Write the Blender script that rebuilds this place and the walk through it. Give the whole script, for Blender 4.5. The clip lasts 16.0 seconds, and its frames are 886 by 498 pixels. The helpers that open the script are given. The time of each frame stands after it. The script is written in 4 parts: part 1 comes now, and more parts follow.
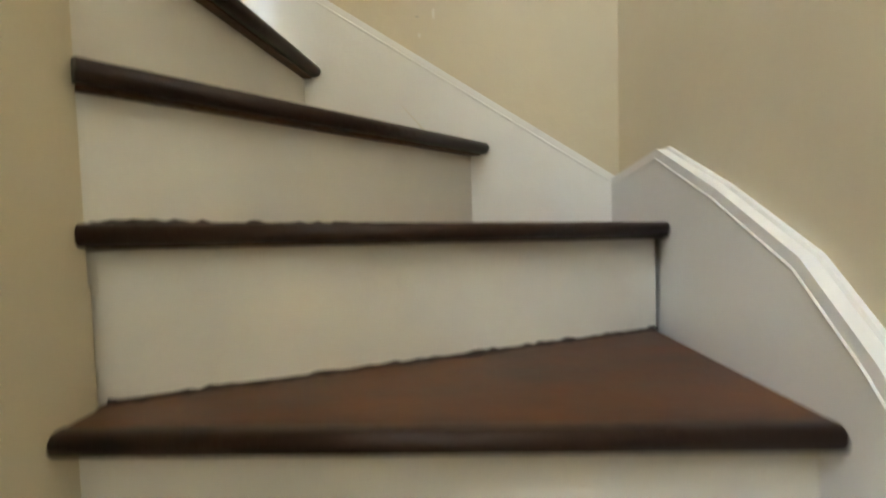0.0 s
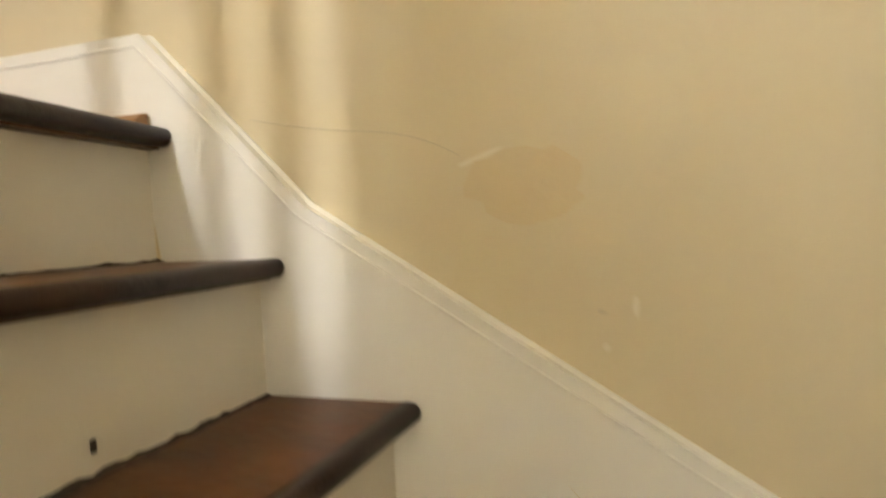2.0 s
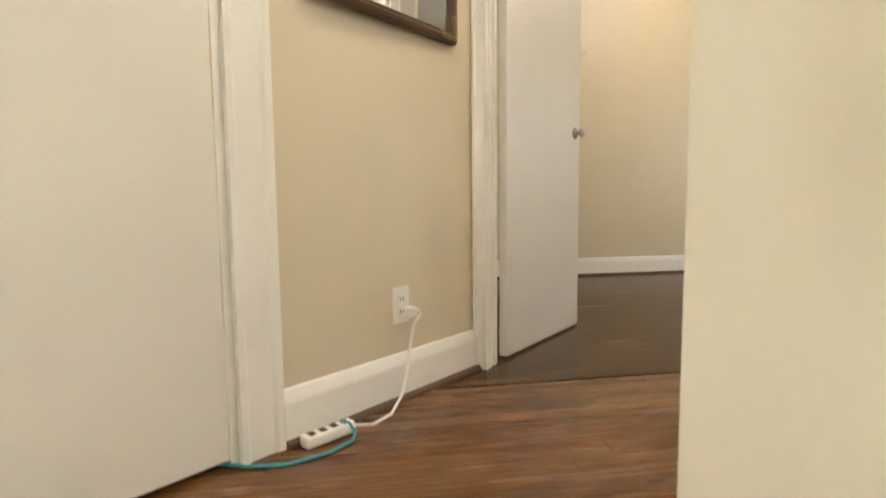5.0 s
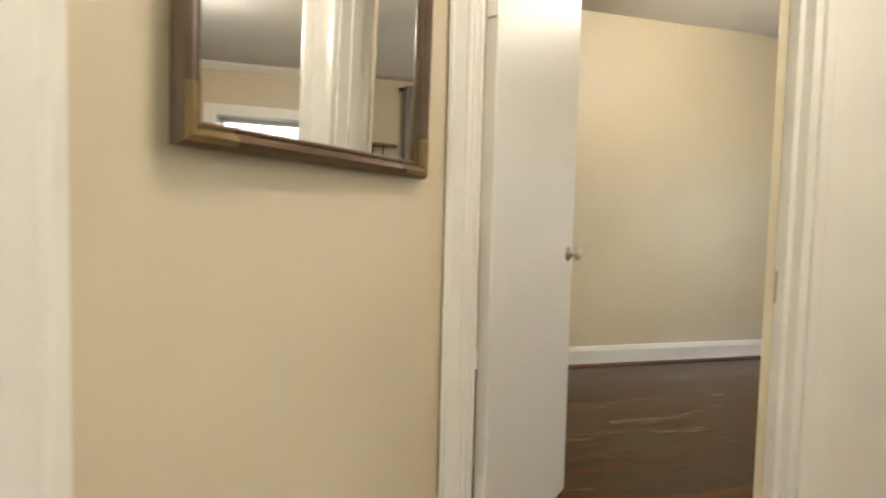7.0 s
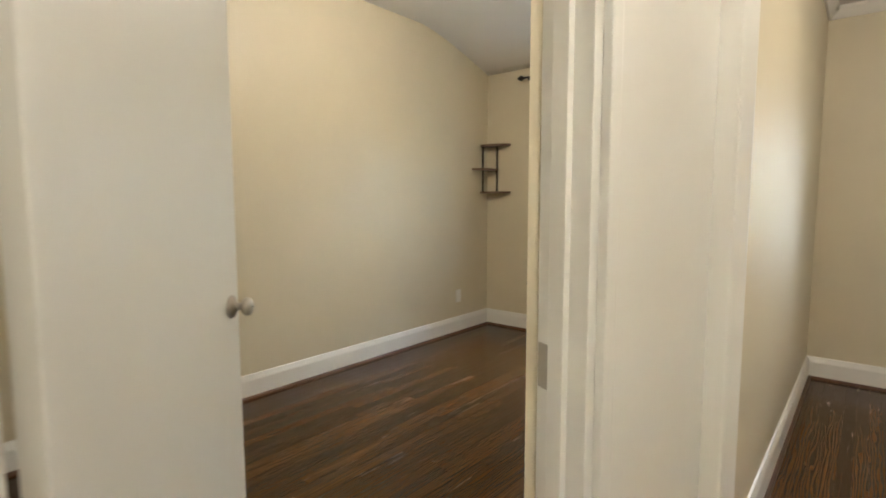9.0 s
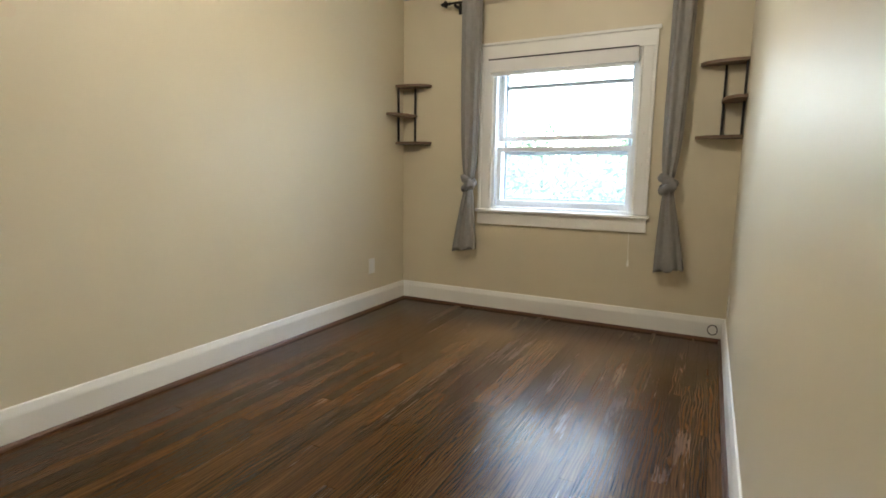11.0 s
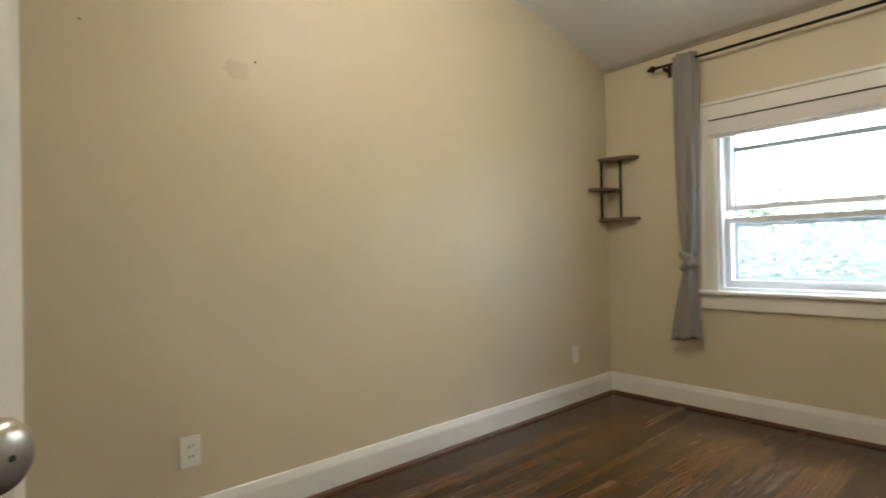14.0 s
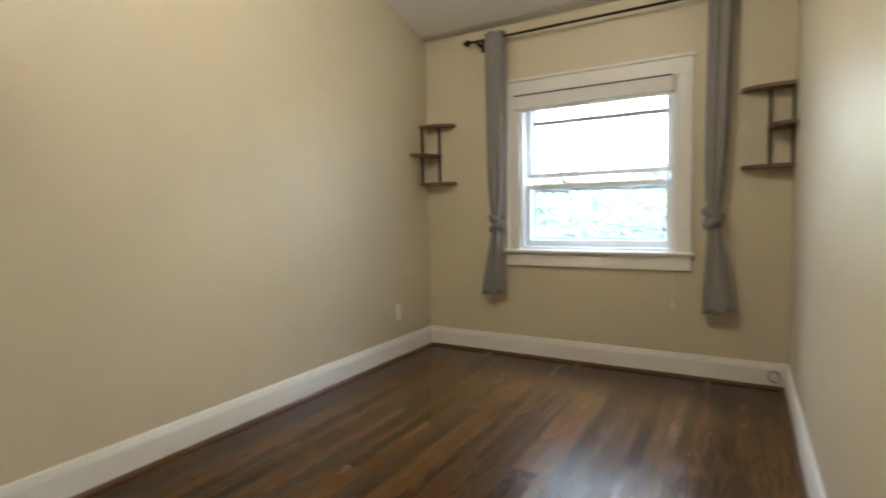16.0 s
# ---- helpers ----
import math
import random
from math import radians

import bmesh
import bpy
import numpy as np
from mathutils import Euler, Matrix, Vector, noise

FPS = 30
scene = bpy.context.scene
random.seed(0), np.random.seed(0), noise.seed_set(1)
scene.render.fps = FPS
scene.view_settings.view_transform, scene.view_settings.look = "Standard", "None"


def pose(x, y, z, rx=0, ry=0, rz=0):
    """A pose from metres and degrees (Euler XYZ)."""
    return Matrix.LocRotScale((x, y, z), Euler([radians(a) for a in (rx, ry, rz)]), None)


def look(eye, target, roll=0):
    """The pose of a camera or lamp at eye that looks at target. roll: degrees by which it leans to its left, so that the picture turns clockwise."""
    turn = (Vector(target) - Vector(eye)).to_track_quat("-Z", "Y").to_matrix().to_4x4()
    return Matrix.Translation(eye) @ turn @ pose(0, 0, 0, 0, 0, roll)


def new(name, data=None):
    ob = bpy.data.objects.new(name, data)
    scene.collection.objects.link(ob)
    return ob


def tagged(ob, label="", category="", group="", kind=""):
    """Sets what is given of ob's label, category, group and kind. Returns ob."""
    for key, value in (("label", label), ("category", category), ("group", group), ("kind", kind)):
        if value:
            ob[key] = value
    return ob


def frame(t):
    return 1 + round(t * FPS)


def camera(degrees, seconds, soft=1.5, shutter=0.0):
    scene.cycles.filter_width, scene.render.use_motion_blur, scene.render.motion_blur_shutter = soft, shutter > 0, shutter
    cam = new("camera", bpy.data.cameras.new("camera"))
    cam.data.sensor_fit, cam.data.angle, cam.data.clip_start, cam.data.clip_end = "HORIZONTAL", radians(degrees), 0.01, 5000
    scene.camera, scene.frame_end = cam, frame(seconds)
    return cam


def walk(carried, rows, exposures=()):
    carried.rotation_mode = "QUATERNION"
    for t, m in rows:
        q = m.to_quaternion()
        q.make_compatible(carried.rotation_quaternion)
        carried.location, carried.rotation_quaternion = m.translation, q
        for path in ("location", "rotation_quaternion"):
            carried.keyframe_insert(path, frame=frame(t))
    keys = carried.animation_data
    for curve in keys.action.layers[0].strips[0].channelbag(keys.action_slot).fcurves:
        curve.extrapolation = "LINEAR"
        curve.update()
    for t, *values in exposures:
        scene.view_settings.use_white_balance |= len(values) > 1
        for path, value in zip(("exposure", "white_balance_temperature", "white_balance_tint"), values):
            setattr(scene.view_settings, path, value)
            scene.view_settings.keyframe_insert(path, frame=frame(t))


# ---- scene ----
cam = camera(81.6, 16.0, soft=1.7, shutter=0.5)
PATH = [
    (0, (2.581, -0.554, -0.747), (2.517, 1.442, -0.856), -1.6),
    (0.5, (2.576, -0.397, -0.576), (2.393, 1.59, -0.703), -1.7),
    (1, (2.552, -0.249, -0.438), (2.334, 1.734, -0.583), -2.7),
    (1.5, (2.543, -0.086, -0.279), (2.204, 1.879, -0.422), -3.2),
    (2, (2.478, 0.042, -0.149), (1.946, 1.967, -0.26), -2.8),
    (2.5, (2.449, 0.178, -0.014), (1.427, 1.892, -0.149), -2.2),
    (3, (2.404, 0.182, 0.132), (0.967, 1.562, -0.039), -0.6),
    (3.5, (2.295, 0.238, 0.249), (0.549, 1.205, 0.112), -1.1),
    (4, (2.2, 0.302, 0.35), (0.287, 0.866, 0.199), -1.7),
    (4.2, (2.156, 0.325, 0.39), (0.206, 0.74, 0.242), -1.4),
    (5.2, (1.97, 0.36, 0.68), (0.01, 0.66, 0.5), -0.6),
    (6.3, (1.579, 0.412, 0.893), (-0.404, 0.569, 0.687), -0.3),
    (6.5, (1.525, 0.402, 0.945), (-0.454, 0.65, 0.794), -0.0),
    (7, (1.42, 0.439, 1.058), (-0.516, 0.931, 0.957), 1.4),
    (7.5, (1.312, 0.497, 1.147), (-0.54, 1.247, 1.067), 2.1),
    (8, (1.194, 0.564, 1.205), (-0.501, 1.607, 1.009), 1.7),
    (8.5, (0.99, 0.632, 1.228), (-0.46, 1.995, 1.031), 1.5),
    (9, (0.826, 0.767, 1.207), (-0.448, 2.298, 1.021), -0.1),
    (11.5, (0.124, 1.304, 1.018), (-0.744, 3.086, 0.744), 0.4),
    (12, (0.058, 1.344, 1.02), (-0.763, 3.156, 0.814), -0.7),
    (12.5, (0.022, 1.368, 1.041), (-0.729, 3.218, 0.927), -0.4),
    (13, (0.042, 1.394, 1.076), (-0.946, 3.133, 1.063), -0.8),
    (13.5, (0.047, 1.408, 1.077), (-1.251, 2.929, 1.093), -1.2),
    (14, (0.058, 1.413, 1.062), (-1.452, 2.724, 1.08), -1.2),
    (14.5, (0.058, 1.414, 1.059), (-1.557, 2.594, 1.063), -1.6),
    (15, (0.067, 1.415, 1.077), (-1.477, 2.687, 1.052), -1.2),
    (15.5, (0.075, 1.408, 1.086), (-1.239, 2.914, 1.019), -1.3),
    (16, (0.134, 1.397, 1.055), (-0.877, 3.117, 0.918), -1.1),
]
walk(cam, [(t, look(e, g, r)) for t, e, g, r in PATH],
     exposures=[(0.0, 2.5, 7050, 13), (1.0, 2.52, 8600, 15), (2.0, 2.42, 8800, 18), (3.0, 2.56, 7400, 19), (4.2, 2.5, 7000, 17),
                (6.3, 2.55, 6800, 13), (7.5, 2.45, 6600, 12), (9.2, 2.36, 6450, 11), (11.3, 2.45, 6250, 10), (14.0, 2.19, 6600, 11), (16.0, 2.26, 6450, 10)])

# ---- light ----
world = bpy.data.worlds.new("world")
scene.world = world
world.use_nodes = True
wn = world.node_tree
sky = wn.nodes.new("ShaderNodeTexSky")
sky.sky_type = "NISHITA"
sky.sun_disc = False
sky.sun_elevation = radians(42)
sky.sun_rotation = radians(200)
wn.nodes["Background"].inputs[1].default_value = 0.13
wn.links.new(sky.outputs[0], wn.nodes["Background"].inputs[0])


def lamp(name, kind, m, power, color, size=0.2, size_y=None):
    data = bpy.data.lights.new(name, kind)
    data.energy, data.color = power, color
    if kind == "AREA":
        data.shape = "RECTANGLE" if size_y else "DISK"
        data.size = size
        if size_y:
            data.size_y = size_y
    elif kind == "POINT":
        data.shadow_soft_size = size
    elif kind == "SUN":
        data.angle = size
    ob = new(name, data)
    ob.matrix_world = m
    return ob


lamp("sun", "SUN", look((6, -8, 9), (0, 0, 0)), 5.0, (1, 0.95, 0.87), radians(0.5))
WARM = (1.0, 0.91, 0.78)
COOL = (0.74, 0.87, 1.0)
SKYB = (0.66, 0.81, 1.0)
lamp("bedroom_lamp_light", "POINT", pose(-0.8, 2.75, 2.46), 7.4, WARM, 0.09)
# Hall lamp is unseen; placed to brighten the mirror wall and door
lamp("hall_lamp_light", "POINT", pose(1.12, 0.98, 2.26), 4.3, WARM, 0.09)
lamp("north_lamp_light", "POINT", pose(1.6, 2.9, 2.26), 7.2, WARM, 0.09)
lamp("window_sky", "AREA", look((-0.75, 5.95, 3.0), (-0.75, 3.2, 0.2)), 72, SKYB, 1.3, 1.0)
lamp("hall_window_sky", "AREA", look((1.76, -2.28, 1.15), (2.3, 0.6, -0.4)), 11.5, SKYB, 0.13, 1.1)
# Fill added for the east stair wall; its window is made up
lamp("side_window_sky", "AREA", look((1.645, -1.6, 1.3), (2.96, -2.06, 0.2)), 24, SKYB, 0.035, 1.0)
# Weak fill added to brighten the risers from behind the viewpoint
lamp("stair_window_sky", "AREA", look((2.56, -2.36, 0.5), (2.56, 0.6, -0.8)), 0.7, COOL, 0.5, 1.2)


# ---- materials ----
def material(name, base, rough=0.5, metal=0.0, vary=0.08, scale=6.0, bump=0.05, fine=90.0, spec=0.5, stretch=(1, 1, 1), random_amount=0.0, dark=None, coat=0.0, big=1.3):
    m = bpy.data.materials.new(name)
    m.use_nodes = True
    nt = m.node_tree
    b = nt.nodes["Principled BSDF"]
    b.inputs["Metallic"].default_value = metal
    b.inputs["Specular IOR Level"].default_value = spec
    b.inputs["Coat Weight"].default_value = coat
    b.inputs["Coat Roughness"].default_value = 0.18
    tc = nt.nodes.new("ShaderNodeTexCoord")
    mp = nt.nodes.new("ShaderNodeMapping")
    mp.inputs["Scale"].default_value = stretch
    nt.links.new(tc.outputs["Object"], mp.inputs[0])
    n1 = nt.nodes.new("ShaderNodeTexNoise")
    n1.inputs["Scale"].default_value = scale
    n1.inputs["Detail"].default_value = 6
    n2 = nt.nodes.new("ShaderNodeTexNoise")
    n2.inputs["Scale"].default_value = fine
    n2.inputs["Detail"].default_value = 4
    n3 = nt.nodes.new("ShaderNodeTexNoise")
    n3.inputs["Scale"].default_value = big
    n3.inputs["Detail"].default_value = 3
    for n in (n1, n2, n3):
        nt.links.new(mp.outputs[0], n.inputs["Vector"])
    mix = nt.nodes.new("ShaderNodeMix")
    mix.data_type = "RGBA"
    dk = dark or tuple(c * (1 - 2.2 * vary) for c in base)
    lt = tuple(min(1, c * (1 + 0.7 * vary)) for c in base)
    mix.inputs[6].default_value = (*dk, 1)
    mix.inputs[7].default_value = (*lt, 1)
    add = nt.nodes.new("ShaderNodeMath")
    add.operation = "MULTIPLY_ADD"
    nt.links.new(n1.outputs[0], add.inputs[0])
    add.inputs[1].default_value = 0.6
    mul = nt.nodes.new("ShaderNodeMath")
    mul.operation = "MULTIPLY"
    mul.inputs[1].default_value = 0.5
    nt.links.new(n3.outputs[0], mul.inputs[0])
    nt.links.new(mul.outputs[0], add.inputs[2])
    fac = add.outputs[0]
    if random_amount:
        oi = nt.nodes.new("ShaderNodeObjectInfo")
        a2 = nt.nodes.new("ShaderNodeMath")
        a2.operation = "MULTIPLY_ADD"
        a2.inputs[1].default_value = random_amount
        nt.links.new(oi.outputs["Random"], a2.inputs[0])
        sb = nt.nodes.new("ShaderNodeMath")
        sb.operation = "SUBTRACT"
        sb.inputs[1].default_value = random_amount / 2
        nt.links.new(fac, sb.inputs[0])
        nt.links.new(sb.outputs[0], a2.inputs[2])
        fac = a2.outputs[0]
        shift = nt.nodes.new("ShaderNodeVectorMath")
        shift.operation = "MULTIPLY_ADD"
        shift.inputs[1].default_value = (37, 51, 11)
        nt.links.new(oi.outputs["Random"], shift.inputs[0])
        nt.links.new(tc.outputs["Object"], shift.inputs[2])
        nt.links.new(shift.outputs[0], mp.inputs[0])
    ramp = nt.nodes.new("ShaderNodeMapRange")
    ramp.inputs["From Min"].default_value = 0.25
    ramp.inputs["From Max"].default_value = 0.8
    nt.links.new(fac, ramp.inputs[0])
    nt.links.new(ramp.outputs[0], mix.inputs[0])
    nt.links.new(mix.outputs[2], b.inputs["Base Color"])
    rr = nt.nodes.new("ShaderNodeMapRange")
    rr.inputs["To Min"].default_value = max(0.02, rough - 0.08)
    rr.inputs["To Max"].default_value = min(1, rough + 0.1)
    nt.links.new(n1.outputs[0], rr.inputs[0])
    nt.links.new(rr.outputs[0], b.inputs["Roughness"])
    if bump:
        bp = nt.nodes.new("ShaderNodeBump")
        bp.inputs["Strength"].default_value = bump
        bp.inputs["Distance"].default_value = 0.01
        nt.links.new(n2.outputs[0], bp.inputs["Height"])
        nt.links.new(bp.outputs[0], b.inputs["Normal"])
    return m


PAINT = material("beige_wall_paint", (0.66, 0.585, 0.43), 0.44, vary=0.03, scale=3, bump=0.06, fine=140, big=0.7)
PLASTER = material("stair_plaster", (0.65, 0.56, 0.39), 0.4, vary=0.05, scale=2.2, bump=0.22, fine=14, big=0.8)
CEIL = material("ceiling_paint", (0.74, 0.73, 0.71), 0.7, vary=0.02, bump=0.05)
TRIM = material("white_trim_paint", (0.82, 0.805, 0.76), 0.38, vary=0.03, scale=5, bump=0.05, fine=60)
DOORP = material("white_door_paint", (0.77, 0.755, 0.7), 0.44, vary=0.025, scale=2.5, bump=0.04, fine=50)
RISER = material("scuffed_white_riser", (0.74, 0.70, 0.62), 0.45, vary=0.09, scale=5, bump=0.1, fine=40)


def strip_wood(name, dark, mid, light, rough, spec, coat, spread):
    """Stained oak: each strip has its own tone, fine pores along it and arched growth rings."""
    m = bpy.data.materials.new(name)
    m.use_nodes = True
    nt = m.node_tree
    N, K = nt.nodes.new, nt.links.new
    b = nt.nodes["Principled BSDF"]
    b.inputs["Specular IOR Level"].default_value = spec
    b.inputs["Coat Weight"].default_value = coat
    b.inputs["Coat Roughness"].default_value = 0.2
    tc, oi = N("ShaderNodeTexCoord"), N("ShaderNodeObjectInfo")
    sh = N("ShaderNodeVectorMath")
    sh.operation = "MULTIPLY_ADD"
    sh.inputs[1].default_value = (37, 51, 11)
    K(oi.outputs["Random"], sh.inputs[0])
    K(tc.outputs["Object"], sh.inputs[2])

    def tex(kind, scale, **vals):
        mp = N("ShaderNodeMapping")
        mp.inputs["Scale"].default_value = scale
        K(sh.outputs[0], mp.inputs[0])
        n = N(kind)
        for k, v in vals.items():
            n.inputs[k.replace("_", " ")].default_value = v
        K(mp.outputs[0], n.inputs["Vector"])
        return n.outputs["Fac"]

    pores = tex("ShaderNodeTexNoise", (130, 7, 1), Scale=1.0, Detail=5.0, Roughness=0.65)
    rings = tex("ShaderNodeTexWave", (1, 0.13, 1), Scale=24.0, Distortion=11.0, Detail=2.0, Detail_Scale=1.4)
    cloud = tex("ShaderNodeTexNoise", (7, 1.5, 1), Scale=1.0, Detail=3.0)

    def madd(x, k, c):
        n = N("ShaderNodeMath")
        n.operation = "MULTIPLY_ADD"
        K(x, n.inputs[0])
        n.inputs[1].default_value = k
        if isinstance(c, float):
            n.inputs[2].default_value = c
        else:
            K(c, n.inputs[2])
        return n.outputs[0]

    tone = madd(oi.outputs["Random"], spread, 0.5 - spread / 2 - 0.36)
    tone = madd(cloud, 0.26, tone)
    tone = madd(pores, 0.20, tone)
    tone = madd(rings, 0.26, tone)
    ramp = N("ShaderNodeValToRGB")
    ramp.color_ramp.elements[0].position, ramp.color_ramp.elements[0].color = 0.12, (*dark, 1)
    ramp.color_ramp.elements[1].position, ramp.color_ramp.elements[1].color = 0.92, (*light, 1)
    ramp.color_ramp.elements.new(0.5).color = (*mid, 1)
    K(tone, ramp.inputs[0])
    K(ramp.outputs[0], b.inputs["Base Color"])
    K(madd(cloud, 0.14, madd(pores, 0.08, rough - 0.11)), b.inputs["Roughness"])
    bp = N("ShaderNodeBump")
    bp.inputs["Strength"].default_value = 0.03
    bp.inputs["Distance"].default_value = 0.003
    K(pores, bp.inputs["Height"])
    K(bp.outputs[0], b.inputs["Normal"])
    return m


WOOD = strip_wood("stained_oak_strip", (0.011, 0.005, 0.002), (0.062, 0.0265, 0.0068), (0.17, 0.079, 0.023), 0.25, 0.3, 0.0, 0.26)
WOODH = strip_wood("brown_oak_strip", (0.045, 0.017, 0.005), (0.135, 0.055, 0.016), (0.26, 0.12, 0.038), 0.27, 0.4, 0.12, 0.28)
TREAD = material("dark_stained_tread", (0.145, 0.052, 0.017), 0.36, vary=0.2, scale=7, bump=0.12, fine=40, stretch=(1.2, 3, 5), dark=(0.016, 0.008, 0.004), spec=0.3, big=3.2)
NOSE = material("worn_dark_nosing", (0.034, 0.015, 0.008), 0.42, vary=0.4, scale=9, bump=0.2, fine=40, spec=0.3)
SHOE = material("brown_shoe_moulding", (0.10, 0.045, 0.02), 0.4, vary=0.2, scale=8, bump=0.05)
STRIPW = material("light_oak_strip", (0.33, 0.16, 0.06), 0.35, vary=0.2, scale=6, bump=0.08, stretch=(1, 8, 8))
SHELFW = material("walnut_shelf", (0.19, 0.115, 0.065), 0.5, vary=0.25, scale=5, bump=0.1, stretch=(2, 9, 9))
OAKW = material("orange_brown_oak", (0.26, 0.115, 0.035), 0.45, vary=0.25, scale=5, bump=0.08, stretch=(2, 9, 9))
IRON = material("black_iron", (0.02, 0.017, 0.015), 0.45, metal=0.6, vary=0.2, bump=0.05)
NICKEL = material("brushed_nickel", (0.5, 0.465, 0.41), 0.3, metal=1.0, vary=0.05, scale=20, bump=0.02)
CLOTH = material("grey_curtain_cloth", (0.30, 0.285, 0.27), 0.9, vary=0.08, scale=30, bump=0.25, fine=500, spec=0.1)
VINYL = material("white_window_vinyl", (0.78, 0.8, 0.82), 0.35, vary=0.02, bump=0.02)
SASHG = material("grey_sash_frame", (0.42, 0.45, 0.49), 0.4, vary=0.04, bump=0.02)
PLATE = material("white_plastic_plate", (0.82, 0.8, 0.75), 0.3, vary=0.01, bump=0)
SLOT = material("dark_slot", (0.03, 0.028, 0.025), 0.6, bump=0)
TEAL = material("teal_cable", (0.03, 0.30, 0.36), 0.4, vary=0.05, bump=0)
MFRAME = material("brown_mirror_frame", (0.115, 0.062, 0.026), 0.42, vary=0.25, scale=9, bump=0.06, coat=0.1)
GOLD = material("antique_gold_leaf", (0.42, 0.31, 0.14), 0.4, metal=0.4, vary=0.2, scale=25, bump=0.25, fine=120)
# Near-black that paints the shade in narrow gaps
GAPSHADE = material("painted_gap_shade", (0.02, 0.018, 0.016), 0.8, bump=0)
STAIN = material("grey_wall_scuff", (0.595, 0.525, 0.39), 0.5, vary=0.06, bump=0.05)
SMEAR = material("reddish_smear", (0.675, 0.57, 0.42), 0.5, vary=0.05, bump=0.05)
PATCHM = material("ochre_patch", (0.655, 0.535, 0.345), 0.45, vary=0.06, bump=0.1)
LEAF = material("foliage", (0.22, 0.33, 0.23), 0.7, vary=0.3, scale=9, bump=0.2)
BARK = material("bark", (0.12, 0.09, 0.06), 0.9, vary=0.2, scale=9, bump=0.3)
GRASS = material("grass", (0.08, 0.12, 0.04), 0.9, vary=0.3, scale=2, bump=0.2)
SCRATCH = material("bare_plaster_scratch", (0.73, 0.67, 0.54), 0.7, vary=0.05, bump=0.1)
CRACK = material("hairline_crack", (0.58, 0.505, 0.37), 0.7, vary=0.1, bump=0)
DUST = material("dark_dust", (0.06, 0.045, 0.035), 0.9, vary=0.3, bump=0.3)
BLIND = material("white_blind", (0.76, 0.74, 0.72), 0.6, vary=0.02, bump=0.02)


def simple(name, kind):
    m = bpy.data.materials.new(name)
    m.use_nodes = True
    b = m.node_tree.nodes["Principled BSDF"]
    if kind == "glass":
        b.inputs["Transmission Weight"].default_value = 1
        b.inputs["Roughness"].default_value = 0.0
        b.inputs["IOR"].default_value = 1.05
        b.inputs["Base Color"].default_value = (0.95, 0.98, 0.97, 1)
    if kind == "mirror":
        b.inputs["Metallic"].default_value = 1
        b.inputs["Roughness"].default_value = 0.015
        b.inputs["Base Color"].default_value = (0.86, 0.87, 0.87, 1)
    if kind == "lit":
        b.inputs["Emission Color"].default_value = (1, 0.86, 0.66, 1)
        b.inputs["Emission Strength"].default_value = 1.2
        b.inputs["Base Color"].default_value = (0.9, 0.88, 0.82, 1)
    if kind == "haze":
        b.inputs["Base Color"].default_value = (0.8, 0.9, 0.95, 1)
        b.inputs["Emission Color"].default_value = (0.9, 0.97, 1, 1)
        b.inputs["Emission Strength"].default_value = 1.3
    return m


def veil_shader(name):
    """Veil added for daylight glare: lets most of the view through and catches the sky."""
    m = bpy.data.materials.new(name)
    m.use_nodes = True
    nt = m.node_tree
    nt.nodes.remove(nt.nodes["Principled BSDF"])
    t, d, x = nt.nodes.new("ShaderNodeBsdfTransparent"), nt.nodes.new("ShaderNodeBsdfTranslucent"), nt.nodes.new("ShaderNodeMixShader")
    d.inputs[0].default_value = (0.66, 0.78, 0.78, 1)
    n = nt.nodes.new("ShaderNodeTexNoise")
    n.inputs["Scale"].default_value = 5
    r = nt.nodes.new("ShaderNodeMapRange")
    r.inputs["To Min"].default_value, r.inputs["To Max"].default_value = 0.06, 0.13
    nt.links.new(n.outputs[0], r.inputs[0])
    nt.links.new(r.outputs[0], x.inputs[0])
    nt.links.new(t.outputs[0], x.inputs[1])
    nt.links.new(d.outputs[0], x.inputs[2])
    nt.links.new(x.outputs[0], nt.nodes["Material Output"].inputs[0])
    return m


VEIL = veil_shader("insect_screen")
GLASS = simple("window_glass", "glass")
MIRROR = simple("mirror_glass", "mirror")
LIT = simple("lit_opal_glass", "lit")
HAZE = simple("bright_overcast_backdrop", "haze")


# ---- mesh helpers ----
def part(name, bm, mat, parent=None, label="", smooth=False):
    me = bpy.data.meshes.new(name)
    bmesh.ops.recalc_face_normals(bm, faces=bm.faces)
    for f in bm.faces:
        f.smooth = smooth
    bm.to_mesh(me)
    bm.free()
    me.materials.append(mat)
    ob = new(name, me)
    if parent:
        ob.parent = parent
    if label:
        ob["label"] = label
    return ob


def thing(name, label, category, m=None, group="", kind=""):
    ob = new(name)
    ob.empty_display_size = 0.05
    if m:
        ob.matrix_world = m
    return tagged(ob, label, category, group, kind)


def box(bm, x0, y0, z0, x1, y1, z1, bevel=0.0, m=None):
    r = bmesh.ops.create_cube(bm, size=1.0)
    vs = r["verts"]
    t = Matrix.Translation(((x0 + x1) / 2, (y0 + y1) / 2, (z0 + z1) / 2)) @ Matrix.Diagonal((abs(x1 - x0), abs(y1 - y0), abs(z1 - z0), 1))
    bmesh.ops.transform(bm, matrix=t, verts=vs)
    if bevel:
        es = list({e for v in vs for e in v.link_edges})
        r = bmesh.ops.bevel(bm, geom=es, offset=bevel, segments=2, affect="EDGES", profile=0.6)
        vs = list({v for f in r["faces"] for v in f.verts} | {v for v in vs if v.is_valid})
    if m:
        bmesh.ops.transform(bm, matrix=m, verts=vs)
    return vs


